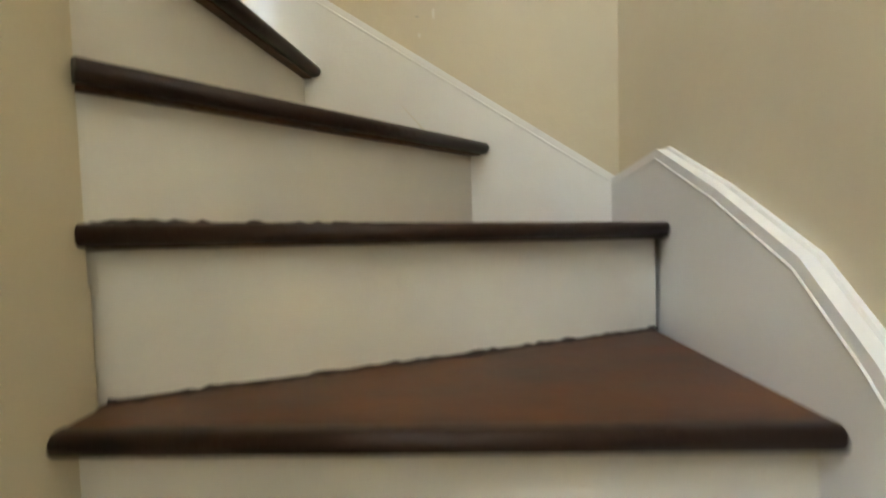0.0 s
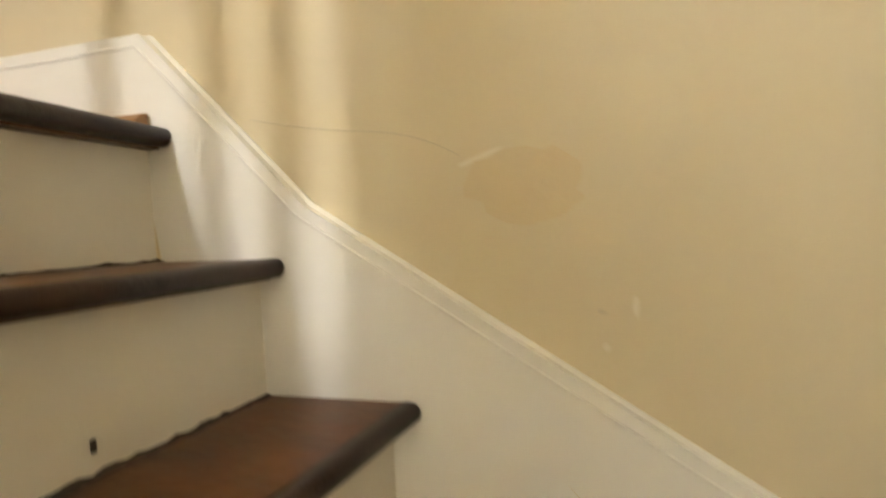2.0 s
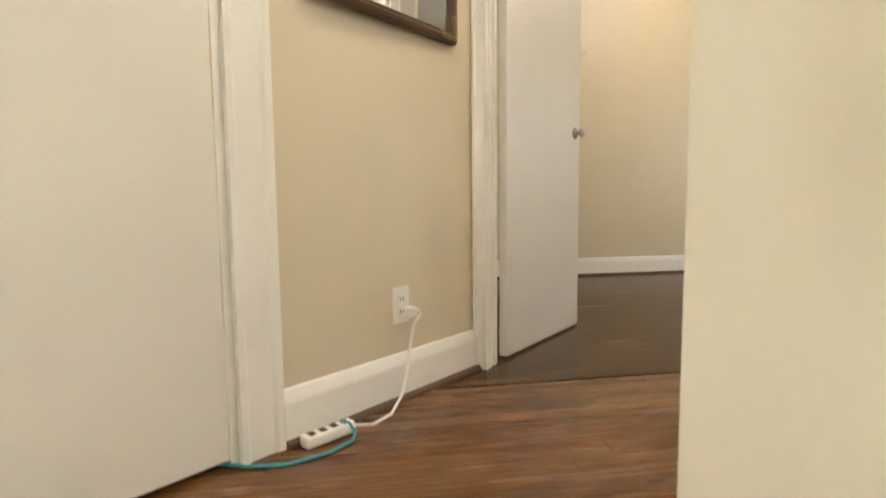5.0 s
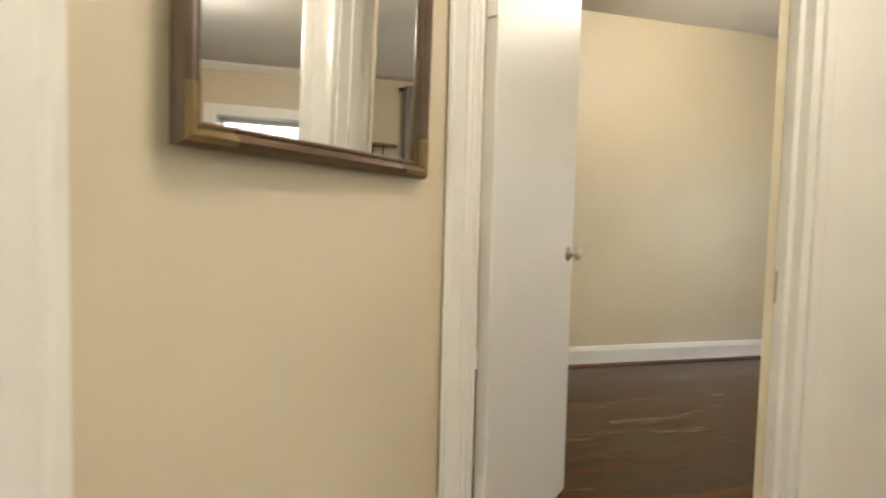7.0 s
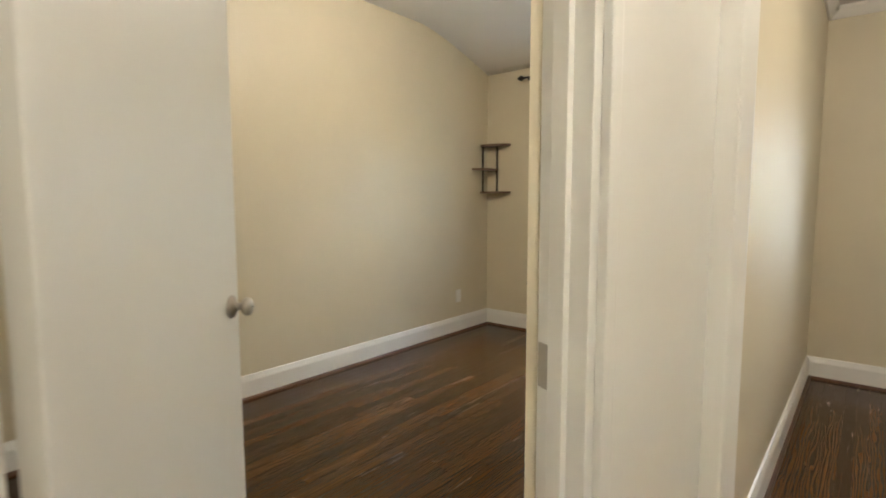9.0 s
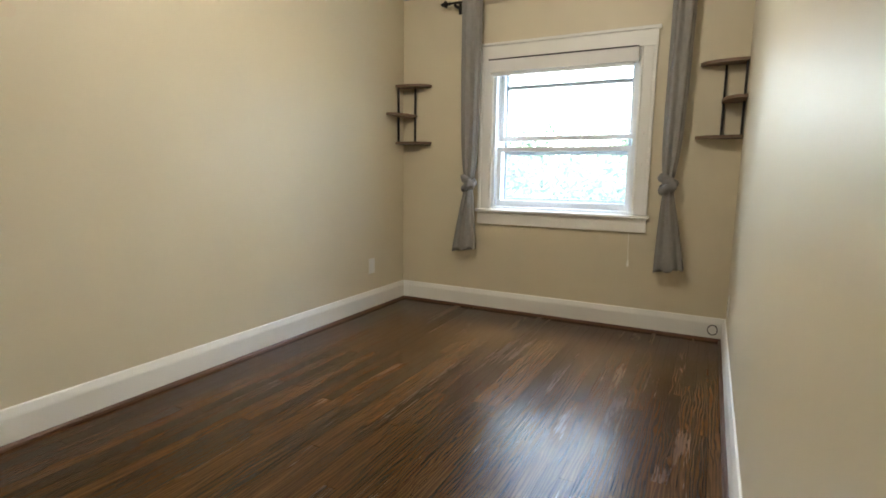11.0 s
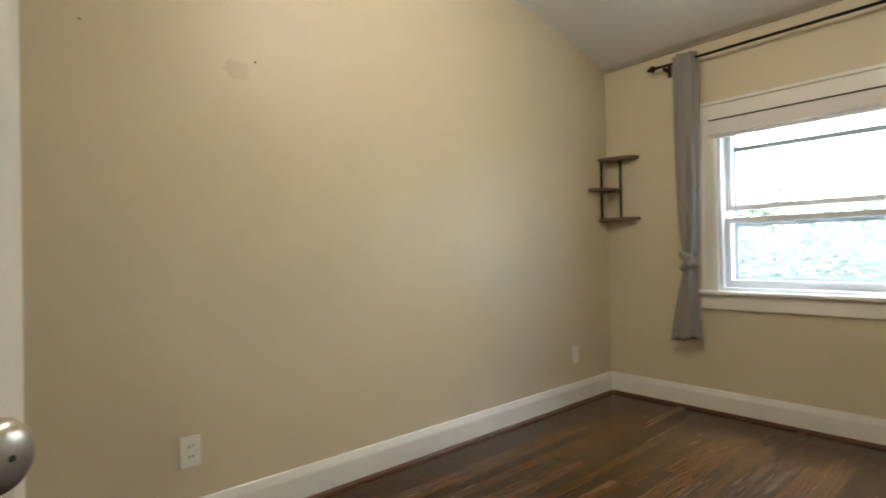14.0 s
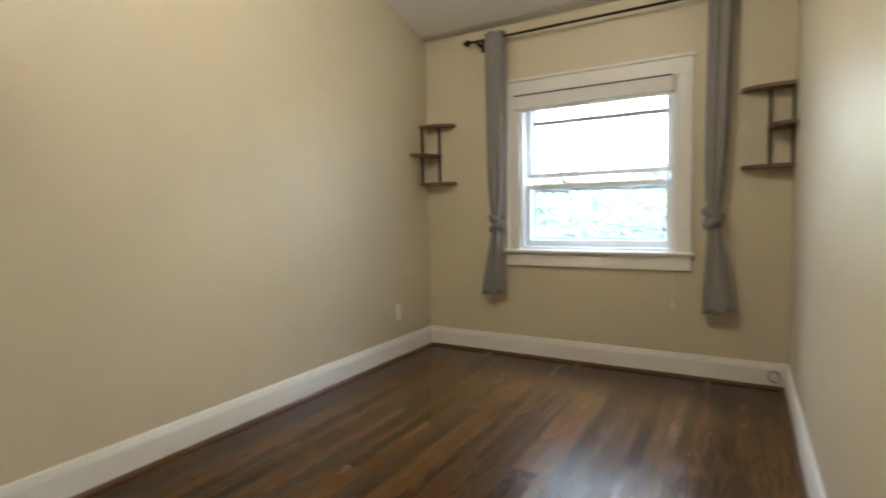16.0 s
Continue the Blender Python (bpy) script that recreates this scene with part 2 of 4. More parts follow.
def boxes(*specs, bevel=0.0):
    bm = bmesh.new()
    for s in specs:
        box(bm, *s, bevel=bevel)
    return bm


def prism(bm, pts, z0, z1, m=None):
    """A straight-sided solid over a flat outline."""
    lo = [bm.verts.new((x, y, z0)) for x, y in pts]
    hi = [bm.verts.new((x, y, z1)) for x, y in pts]
    n = len(pts)
    bm.faces.new(lo[::-1])
    bm.faces.new(hi)
    for i in range(n):
        bm.faces.new((lo[i], lo[(i + 1) % n], hi[(i + 1) % n], hi[i]))
    if m:
        bmesh.ops.transform(bm, matrix=m, verts=lo + hi)
    return bm


def sweep(bm, path, profile, up=Vector((0, 0, 1))):
    """Run a closed profile (out, up) along a flat path; mitred at its corners. out lies to the left of travel."""
    rings = []
    n = len(path)
    P = [Vector(p) for p in path]
    for i, p in enumerate(P):
        a = (P[i] - P[i - 1]).normalized() if i else (P[1] - P[0]).normalized()
        b = (P[i + 1] - P[i]).normalized() if i < n - 1 else a
        na, nb = up.cross(a).normalized(), up.cross(b).normalized()
        d = (na + nb).normalized()
        d = d / max(0.35, d.dot(na))
        rings.append([bm.verts.new(p + d * o + up * u) for o, u in profile])
    k = len(profile)
    for r, s in zip(rings, rings[1:]):
        for j in range(k):
            bm.faces.new((r[j], r[(j + 1) % k], s[(j + 1) % k], s[j]))
    bm.faces.new(rings[0])
    bm.faces.new(rings[-1][::-1])
    return bm


def tube(bm, pts, r, seg=10):
    P = [Vector(p) for p in pts]
    rings = []
    for i, p in enumerate(P):
        a = (P[min(i + 1, len(P) - 1)] - P[max(i - 1, 0)]).normalized()
        u = a.cross(Vector((0, 0, 1)) if abs(a.z) < 0.9 else Vector((1, 0, 0))).normalized()
        v = a.cross(u)
        rr = r[i] if isinstance(r, (list, tuple)) else r
        rings.append([bm.verts.new(p + (u * math.cos(2 * math.pi * j / seg) + v * math.sin(2 * math.pi * j / seg)) * rr) for j in range(seg)])
    for q, s in zip(rings, rings[1:]):
        for j in range(seg):
            bm.faces.new((q[j], q[(j + 1) % seg], s[(j + 1) % seg], s[j]))
    bm.faces.new(rings[0][::-1])
    bm.faces.new(rings[-1])
    return bm


def lathe(bm, prof, m, seg=28):
    """Turn (radius, along) pairs about local z, then place by m."""
    rings = []
    for r, z in prof:
        rings.append([bm.verts.new(m @ Vector((max(r, 0.0003) * math.cos(2 * math.pi * j / seg), max(r, 0.0003) * math.sin(2 * math.pi * j / seg), z))) for j in range(seg)])
    for q, s in zip(rings, rings[1:]):
        for j in range(seg):
            bm.faces.new((q[j], q[(j + 1) % seg], s[(j + 1) % seg], s[j]))
    bm.faces.new(rings[0][::-1])
    bm.faces.new(rings[-1])
    return bm


def along(p, q):
    """Local frame of a wall: x from p to q, y to its left, z up."""
    return Matrix.Translation((p[0], p[1], 0)) @ Matrix.Rotation(math.atan2(q[1] - p[1], q[0] - p[0]), 4, "Z")


def wall(name, p, q, thick, z0, z1, mat, holes=(), label="painted plaster wall"):
    """A wall whose seen face runs from p to q; its thickness lies to the right of travel. holes: (s0, s1, h0, h1)."""
    m = along(p, q)
    L = math.hypot(q[0] - p[0], q[1] - p[1])
    bm = bmesh.new()
    s = 0.0
    for a, b, h0, h1 in sorted(holes):
        box(bm, s, -thick, z0, a, 0, z1, m=m)
        if h0 > z0:
            box(bm, a, -thick, z0, b, 0, h0, m=m)
        if h1 < z1:
            box(bm, a, -thick, h1, b, 0, z1, m=m)
        s = b
    box(bm, s, -thick, z0, L, 0, z1, m=m)
    return tagged(part(name, bm, mat), label, "wall", kind="structure")


# ---- the plan ----
XW, YW, XR, XH = -2.05, 4.90, 0.368, 0.545      # bedroom west wall, window wall, bedroom east face, hall face
ZC = 2.635
HC = 2.43                                           # hall ceiling
D = Vector((-math.sin(radians(40)), math.cos(radians(40))))   # along the mirror wall
A = Vector((0.152, 0.776))                         # its end at the bedroom door
B = A - D * 2.3
E_ = Vector((0.425, 0.905)).normalized()             # along the bedroom door's wall
M_ = Vector((E_.y, -E_.x))                          # from it into the hall
HB = Vector((0.072, 0.897))                          # hinge corner, bedroom side
RB = HB + E_ * 0.753
HH, RH = HB + M_ * 0.13, RB + M_ * 0.13
DOOR_H = 1.955
XE, YN, XI, YI = 2.962, 0.677, 2.168, 0.0         # stairs: east wall, north wall, inner corner
R_ = 0.19
XL = 1.90                                           # landing's edge

# ---- structure: walls ----
wall("wall_bedroom_west", (XW, 0.6), (XW, YW + 0.2), -0.15, -0.2, 2.9, PAINT, label="beige painted bedroom wall with faint scuffs")
WX0, WX1, WZ0, WZ1 = -1.265, -0.245, 0.787, 1.875     # window opening
wall("wall_bedroom_north", (XW - 0.15, YW), (XR, YW), -0.2, -0.2, 2.9, PAINT,
     [(WX0 - XW + 0.15, WX1 - XW + 0.15, WZ0, WZ1)], "beige painted wall round the bedroom window")
tagged(part("wall_bedroom_east", prism(bmesh.new(), [(XR, RB.y - 0.03), (RB.x, RB.y), (RH.x, RH.y), (RH + E_ * 0.27)[:], (XH, RH.y + 0.36), (XH, YW + 0.2), (XR, YW + 0.2)], -0.2, 2.9), PAINT),
       "beige wall between bedroom and hall", "wall", kind="structure")
wall("wall_bedroom_south", (0.02, 0.80), (XW, 0.80), -0.12, -0.2, 2.9, PAINT)
# head over the bedroom door
hd = bmesh.new()
prism(hd, [(HB - E_ * 0.036)[:], (HH - E_ * 0.036)[:], RH[:], RB[:]], DOOR_H + 0.02, 2.9)
tagged(part("wall_over_bedroom_door", hd, PAINT), "beige wall above the bedroom door", "wall", kind="structure")
# post at the hinge side
tagged(part("wall_hinge_post", prism(bmesh.new(), [(HB - E_ * 0.036)[:], (HB - E_ * 0.085)[:], (HH - E_ * 0.085)[:], (HH - E_ * 0.036)[:]], -0.2, 2.9), PAINT),
       "short beige wall beside the bedroom door", "wall", kind="structure")
# diagonal wall with the mirror and the closed door
S0, S1 = 0.945, 1.67
wall("wall_mirror", A[:], B[:], 0.11, -0.2, 2.9, PAINT, [(S0, S1, -0.2, 1.95)], "beige diagonal hall wall")
WM = along(A, B)  # local y points into the hall
wall("wall_hall_southwest", (B.x, B.y + 0.02), (B.x, -2.4), 0.12, -0.2, 2.9, PAINT, [(0.53, 0.76, 0.75, 1.85)], "beige wall with an added narrow window opening")
# Added opening with no known window, giving the east-wall fill a source
ws = tagged(part("window_5", boxes((B.x - 0.09, -1.73, 0.75, B.x - 0.03, -1.705, 1.85), (B.x - 0.09, -1.52, 0.75, B.x - 0.03, -1.496, 1.85), (B.x - 0.09, -1.705, 0.75, B.x - 0.03, -1.52, 0.775), (B.x - 0.09, -1.705, 1.825, B.x - 0.03, -1.52, 1.85)), TRIM), "narrow white frame round an added opening, backed by a pale panel", "window", kind="structure")
part("shade", boxes((B.x - 0.115, -1.73, 0.75, B.x - 0.10, -1.496, 1.85)), BLIND, ws, "opaque pale panel keeping the sun out of the opening")
wall("wall_south", (B.x - 0.12, -2.4), (3.1, -2.4), 0.12, -2.6, 2.9, PAINT, [(0.25, 0.6, 0.55, 1.75), (0.78, 1.32, -0.15, 1.12)], "unseen beige wall with window openings for the stair light")
wall("wall_hall_west_end", (0.0, 0.8), (B.x - 0.35, B.y - 0.12), -0.02, -0.2, 2.9, PAINT)
# north room
wall("wall_north_end", (XH, 5.0), (3.7, 5.0), -0.15, -0.2, 2.9, PAINT, [(0.55, 1.35, 0.85, 1.9)], "beige end wall with a window")
wall("wall_north_room_east", (3.6, 5.0), (3.6, 0.78), -0.12, -0.2, 2.9, PAINT)
# stairs
tagged(part("wall_stair_north", boxes((1.547, YN, -2.6, 3.7, YN + 0.125, 2.9)), PLASTER), "uneven beige plaster wall along the stairs", "wall", kind="structure")
wall("wall_stair_east", (XE, YN), (XE, -2.55), -0.12, -2.6, 2.9, PLASTER, label="uneven beige plaster wall beside the winders")
tagged(part("wall_stair_inner", boxes((XI - 0.10, -2.4, -2.6, XI, YI, 0.0), (XL + 0.06, YI - 0.1, -2.6, XI - 0.1, YI, 0.0)), PLASTER),
       "beige inner wall round which the stairs wind", "wall", kind="structure")
# Unseen windows: hall one inferred from daylight, stairwell one added for fill
for x0, x1, z0, z1, n in ((B.x + 0.13, B.x + 0.48, 0.55, 1.75, 3), (B.x + 0.66, B.x + 1.20, -0.15, 1.12, 4)):
    wb = tagged(part(f"window_{n}", boxes((x0, -2.49, z0, x0 + 0.03, -2.43, z1), (x1 - 0.03, -2.49, z0, x1, -2.43, z1), (x0 + 0.03, -2.49, z0, x1 - 0.03, -2.43, z0 + 0.03), (x0 + 0.03, -2.49, z1 - 0.03, x1 - 0.03, -2.43, z1)), TRIM), "unseen white framed window backed by an opaque pale panel", "window", kind="structure")
    # Panel added behind the frame to stop the sun
    part("shade", boxes((x0, -2.515, z0, x1, -2.50, z1)), BLIND, wb, "opaque pale panel keeping the sun out of the opening")
# Unseen rail, inferred from striped daylight; baluster spacing set by those stripes
rail = thing("balustrade", "unseen white stair balustrade on the inner wall, striping the daylight", "balustrade", kind="structure")
part("handrail", boxes((XI - 0.075, -2.38, 0.84, XI - 0.025, YI - 0.08, 0.89), (1.70, YI - 0.075, 0.84, XI - 0.075, YI - 0.025, 0.89), bevel=0.01), TRIM, rail)
part("newel", boxes((XI - 0.09, YI - 0.09, -0.0, XI - 0.01, YI - 0.01, 1.05), bevel=0.006), TRIM, rail, "square white newel post")
for i in range(24):
    y = YI - 0.14 - 0.094 * i
    part("baluster", boxes((XI - 0.061, y - 0.011, 0.0, XI - 0.039, y + 0.011, 0.84), bevel=0.003), TRIM, rail)
# Return row added so its shadows band the north stair wall
for x in (1.80, 1.93, 2.01):
    part("baluster", boxes((x - 0.018, YI - 0.068, -0.004, x + 0.018, YI - 0.032, 0.84), bevel=0.003), TRIM, rail)


tagged(part("wall_under_stairs", boxes((1.93, YI - 0.02, -2.6, 1.99, YN, -0.26), (XI - 0.04, YI - 0.03, -2.6, XI - 0.012, YI + 0.03, -0.81)), PLASTER), "plain wall closing the space under the stairs", "wall", kind="structure")

# ---- ceilings ----
bm = bmesh.new()
prof = [(0.5, ZC), (3.95, ZC)] + [(3.95 + 0.96 * k / 10, ZC - 0.245 * (k / 10) ** 1.35) for k in range(1, 11)]
lo = [(bm.verts.new((XW - 0.1, y, z)), bm.verts.new((0.6, y, z))) for y, z in prof]
hi = [(bm.verts.new((XW - 0.1, y, z + 0.1)), bm.verts.new((0.6, y, z + 0.1))) for y, z in prof]
for i in range(len(prof) - 1):
    bm.faces.new((lo[i][0], lo[i][1], lo[i + 1][1], lo[i + 1][0]))
    bm.faces.new((hi[i][0], hi[i + 1][0], hi[i + 1][1], hi[i][1]))
for q in (0, -1):
    bm.faces.new((lo[q][0], lo[q][1], hi[q][1], hi[q][0]))
tagged(part("ceiling_bedroom", bm, CEIL, smooth=True), "pale grey ceiling curving down to the window wall", "ceiling", kind="structure")
tagged(part("ceiling_hall", boxes((XH, -1.4, HC, 3.7, 5.0, HC + 0.1), (-0.35, -1.4, HC, XH, 0.75, HC + 0.1), (0.2, 0.75, HC, XH, 1.55, HC + 0.1)), CEIL),
       "pale painted hall ceiling", "ceiling", kind="structure")
tagged(part("ceiling_stairs", boxes((1.2, -2.6, HC, 3.2, -1.4, HC + 0.1)), CEIL), "pale painted ceiling over the stairs", "ceiling", kind="structure")

# ---- floors ----
FB = tagged(part("floor_bedroom", boxes((XW - 0.1, 0.5, -0.12, XR, YW + 0.1, -0.012)), WOOD), "dark oak strip floor of the bedroom", "floor", kind="structure")
FH = tagged(part("floor_hall", boxes((XR, -1.3, -0.12, 1.86, 4.9, -0.012), (-0.4, -1.3, -0.12, XR, 0.5, -0.012), (1.86, 0.7, -0.12, 3.7, 4.9, -0.012), (1.86, -2.4, -0.12, XI - 0.1, YI - 0.1, -0.004), (1.3, -2.4, -0.12, 1.86, -1.3, -0.004)), WOODH),
            "brown oak strip floor of the landing", "floor", kind="structure")
tagged(part("floor_lower", boxes((1.9, -2.6, -2.7, 3.2, 0.8, -2.6)), WOOD), "dark floor at the foot of the stairs", "floor", kind="structure")

# ---- stairs ----
ST = thing("staircase", "winding stairs with dark stained treads and white risers", "stairs", kind="structure")


def sag(bm, f0, f1, rise, above=-9):
    """Old steps: the inner end stands a little higher than the outer one."""
    t = (f1 - f0).normalized()
    L = (f1 - f0).length
    for v in bm.verts:
        if v.co.z > above:
            v.co.z += rise * min(1, max(0, 1 - (v.co.xy - f0).dot(t) / L))


def tread(front0, front1, back1, back0, z, mids=(), mat=None, rise=0.0):
    """A tread: its front edge from front0 (inner) to front1 (outer); then its back."""
    f0, f1 = Vector(front0), Vector(front1)
    t = (f1 - f0).normalized()
    out = Vector((t.y, -t.x))
    pts = [f0 - out * 0.004, f1 - out * 0.004, *[Vector(p) for p in mids], Vector(back1), Vector(back0)]
    tb = prism(bmesh.new(), [p[:] for p in pts], z - 0.028, z)
    sag(tb, f0, f1, rise)
    part("tread", tb, mat or TREAD, ST, "worn dark red-brown tread")
    nb = bmesh.new()
    n = 9
    prf = [(-0.004, -0.026), (-0.004, 0.0)] + [(0.006 + 0.013 * math.sin(math.pi * k / n), -0.013 + 0.013 * math.cos(math.pi * k / n)) for k in range(n + 1)]
    a, b = (f0 - t * 0.012), (f1 + t * 0.0)
    sweep(nb, [(b.x, b.y, z + 0.001), (a.x, a.y, z + 0.001)], prf)
    sag(nb, f0, f1, rise)
    part("nosing", nb, NOSE, ST, "nearly black rounded nosing", smooth=True)


def riser(p0, p1, z0, z1, rise=0.0):
    a, b = Vector(p0), Vector(p1)
    t = (b - a).normalized()
    back = Vector((-t.y, t.x))
    rb = prism(bmesh.new(), [a[:], b[:], (b + back * 0.018)[:], (a + back * 0.018)[:]], z0, z1 - 0.029)
    sag(rb, a, b, rise, z1 - 0.05)
    part("riser", rb, RISER, ST, "scuffed white riser")


NY, EX = YN - 0.026, XE - 0.026
IC = (XI, YI)
# front edges, inner then outer end, from the landing down
fronts = [((XL + 0.03, YI), (XL, NY)), ((2.035, YI), (2.068, NY)), ((2.176, YI), (2.252, NY)), ((2.184, YI - 0.004), (2.64, NY)),
          ((XI + 0.006, YI + 0.004), (EX, 0.342)), ((XI + 0.002, -0.052), (EX, -0.062))]
RISE = [0.0, 0.012, 0.02, 0.005, 0.02, 0.0]
lowers = [-0.215, -0.375, -0.53, -0.74, -0.95, -1.16]
for k in range(6):
    z = -R_ * k
    f0, f1 = fronts[k]
    fv0, fv1 = Vector(f0), Vector(f1)
    t = (fv1 - fv0).normalized()
    back = Vector((-t.y, t.x)) * 0.022
    if k:
        g0, g1 = fronts[k - 1]
        b0, b1 = Vector(g0), Vector(g1)
        tb = (b1 - b0).normalized()
        bb = Vector((-tb.y, tb.x)) * 0.035
        mids = [(EX, NY)] if k == 4 else []
        tread(f0, f1, (b1 + bb)[:], (b0 + bb)[:], z, mids, rise=RISE[k])
    riser((fv0 + back - t * (0.05 if k > 3 else 0.01))[:], (fv1 + back)[:], z - R_ if k < 5 else z - 0.205, z, RISE[k])
# landing edge board with its nosing
tread(fronts[0][0], fronts[0][1], (1.842, NY), (1.842, YI), 0.0, mat=WOODH)
py = -0.055
for i, y in enumerate(lowers):
    z = -0.95 - 0.205 * (i + 1)
    tread((XI, y), (EX, y), (EX, py + 0.035), (XI, py + 0.035), z)
    riser((XI, y + 0.022), (EX, y + 0.022), z - 0.205, z)
    py = y
part("stringer_block", boxes((XI, py + 0.04, -2.6, EX, YN, -1.75)), RISER, ST)


def capped(name, outline, thick, m, cap_path, label):
    bm = prism(bmesh.new(), outline, 0, thick, m)
    ob = tagged(part(name, bm, TRIM), label, "skirting", kind="structure")
    c = bmesh.new()
    sweep(c, [(x, y, 0) for x, y in cap_path], [(-0.004, -0.002), (-0.004, 0.006), (0.001, 0.010), (0.016, thick + 0.002), (0.020, thick + 0.001), (0.020, -0.002)][::-1])
    bmesh.ops.transform(c, matrix=m, verts=c.verts)
    part("cap_moulding", c, TRIM, ob, "cream cap moulding")
    return ob


# skirting boards that climb beside the steps: outline in (along, up)
top = [(1.547, 0.138), (1.874, 0.138), (2.12, -0.12), (XE, -0.665)]
mN = Matrix.Translation((0, YN, 0)) @ Matrix.Rotation(radians(90), 4, "X")
capped("baseboard_stair_north", [(1.547, 0.0), *top, (XE, -1.0), (2.3, -0.75), (1.9, -0.3), (1.86, 0.0)], 0.026, mN, top[::-1], "white skirting climbing along the stair wall, chipped and dusty")
topE = [(-0.66, -0.66), (-0.38, -0.63), (-0.171, -0.712), (0.006, -0.795), (0.109, -0.88), (0.9, -1.70)]
mE = Matrix(((0, 0, -1, XE), (-1, 0, 0, 0), (0, 1, 0, 0), (0, 0, 0, 1)))
capped("baseboard_stair_east", [*topE, (0.9, -2.5), (0.2, -2.0), (-0.66, -1.3)], 0.026, mE, topE[::-1], "white skirting stepping down beside the winders")
tagged(part("trim_landing_strip", sweep(bmesh.new(), [(1.885, NY - 0.004, 0.001), (1.545, NY - 0.004, 0.001)], [(0, 0), (0.024, 0), (0.022, 0.012), (0.012, 0.02), (0, 0.022)]), STRIPW),
       "light brown oak strip along the landing's edge", "trim", kind="structure")

# ---- baseboards ----
BBP = [(0, 0.0), (0.017, 0.0), (0.017, 0.112), (0.0155, 0.120), (0.007, 0.147), (0, 0.151)]
SHP = [(0.016, 0.0), (0.033, 0.0), (0.031, 0.010), (0.024, 0.017), (0.016, 0.019)]


def baseboard(name, path, label="white painted baseboard with a brown shoe moulding"):
    p3 = [(x, y, 0.0) for x, y in path]
    ob = tagged(part(name, sweep(bmesh.new(), p3, BBP), TRIM), label, "baseboard", kind="structure")
    part("shoe_moulding", sweep(bmesh.new(), p3, SHP), SHOE, ob, "dark brown shoe moulding")


baseboard("baseboard_bedroom", [(XR, RB.y + 0.1), (XR, YW), (XW, YW), (XW, 0.8)])
baseboard("baseboard_mirror_wall", [(A - D * 0.828)[:], A[:]][::-1])
baseboard("baseboard_hall_east", [(1.547, YN + 0.125), (1.547, YN)][::-1])
baseboard("baseboard_hall_west", [(3.6, 5.0), (XH, 5.0), (XH, 1.84)])
cr = bmesh.new()
sweep(cr, [(3.6, 5.0, HC - 0.07), (XH, 5.0, HC - 0.07), (XH, 1.84, HC - 0.07)], [(0, 0), (0.012, 0), (0.055, 0.05), (0.055, 0.069), (0, 0.069)])
tagged(part("trim_crown_moulding", cr, TRIM), "white crown moulding under the hall ceiling", "trim", kind="structure")

# ---- casings ----
CASP = [(0.0, 0.0), (0.0, 0.017), (0.010, 0.021), (0.018, 0.015), (0.07, 0.015), (0.078, 0.022), (0.092, 0.024), (0.095, 0.0)]


def upright(bm, m, s, w, z0, z1, flip=False, y0=0.0):
    """A moulded casing board standing on a wall's local frame m, from s, w wide."""
    k = w / 0.095
    pts = [((s + x * k) if not flip else (s + w - x * k), y0 + y) for x, y in CASP]
    return prism(bm, pts, z0, z1, m)


# closed door in the mirror wall
d1 = tagged(part("door_1_casing", upright(upright(bmesh.new(), WM, S0 - 0.115, 0.115, 0, 1.95, True), WM, S1, 0.125, 0, 1.95), TRIM), "white moulded casing of the closed door", "door casing", kind="structure")
part("head_casing", boxes((S0 - 0.115, 0.001, 1.95, S1 + 0.125, 0.024, 2.07), bevel=0.004), TRIM, d1)
d1.children[0].matrix_basis = WM
part("jamb", boxes((S0 - 0.001, -0.11, 0, S0 + 0.022, 0.0, 1.95), (S1 - 0.022, -0.11, 0, S1 + 0.001, 0.0, 1.95), bevel=0.002), TRIM, d1).matrix_basis = WM
dl = tagged(part("door_1", boxes((S0 + 0.0225, -0.039, 0.018, S1 - 0.0225, -0.003, 1.948), bevel=0.001), DOORP), "closed plain white door with a dark gap below", "door", kind="structure")
dl.matrix_basis = WM
# Shade in the gap below the leaf, laid down as a dark strip
part("threshold_gap", boxes((S0 + 0.022, -0.105, -0.01, S1 - 0.022, -0.03, 0.004)), GAPSHADE, dl, "dark strip painted for the shade under the door")

# bedroom door frame: local x along the wall from the hinge, y into the hall
WD = Matrix(((E_.x, M_.x, 0, HB.x), (E_.y, M_.y, 0, HB.y), (0, 0, 1, 0), (0, 0, 0, 1)))
W_ = 0.753
f = tagged(part("door_frame_bedroom", boxes((-0.036, 0.0, 0, -0.018, 0.13, DOOR_H), (W_ - 0.02, 0.0, 0, W_, 0.13, DOOR_H), (-0.036, 0, DOOR_H - 0.001, W_, 0.13, DOOR_H + 0.02), (-0.018, 0.045, 0, -0.008, 0.085, DOOR_H), (W_ - 0.032, 0.045, 0, W_ - 0.02, 0.085, DOOR_H), bevel=0.002), TRIM),
           "white painted door frame with stops", "door frame", kind="structure")
f.matrix_basis = WD
part("casing", upright(bmesh.new(), Matrix(), -0.082, 0.056, 0, DOOR_H, True, 0.13), TRIM, f)
part("casing", boxes((W_ - 0.006, 0.131, 0, W_ + 0.016, 0.152, DOOR_H), (W_ + 0.016, 0.131, 0, W_ + 0.228, 0.145, DOOR_H), bevel=0.004), TRIM, f)
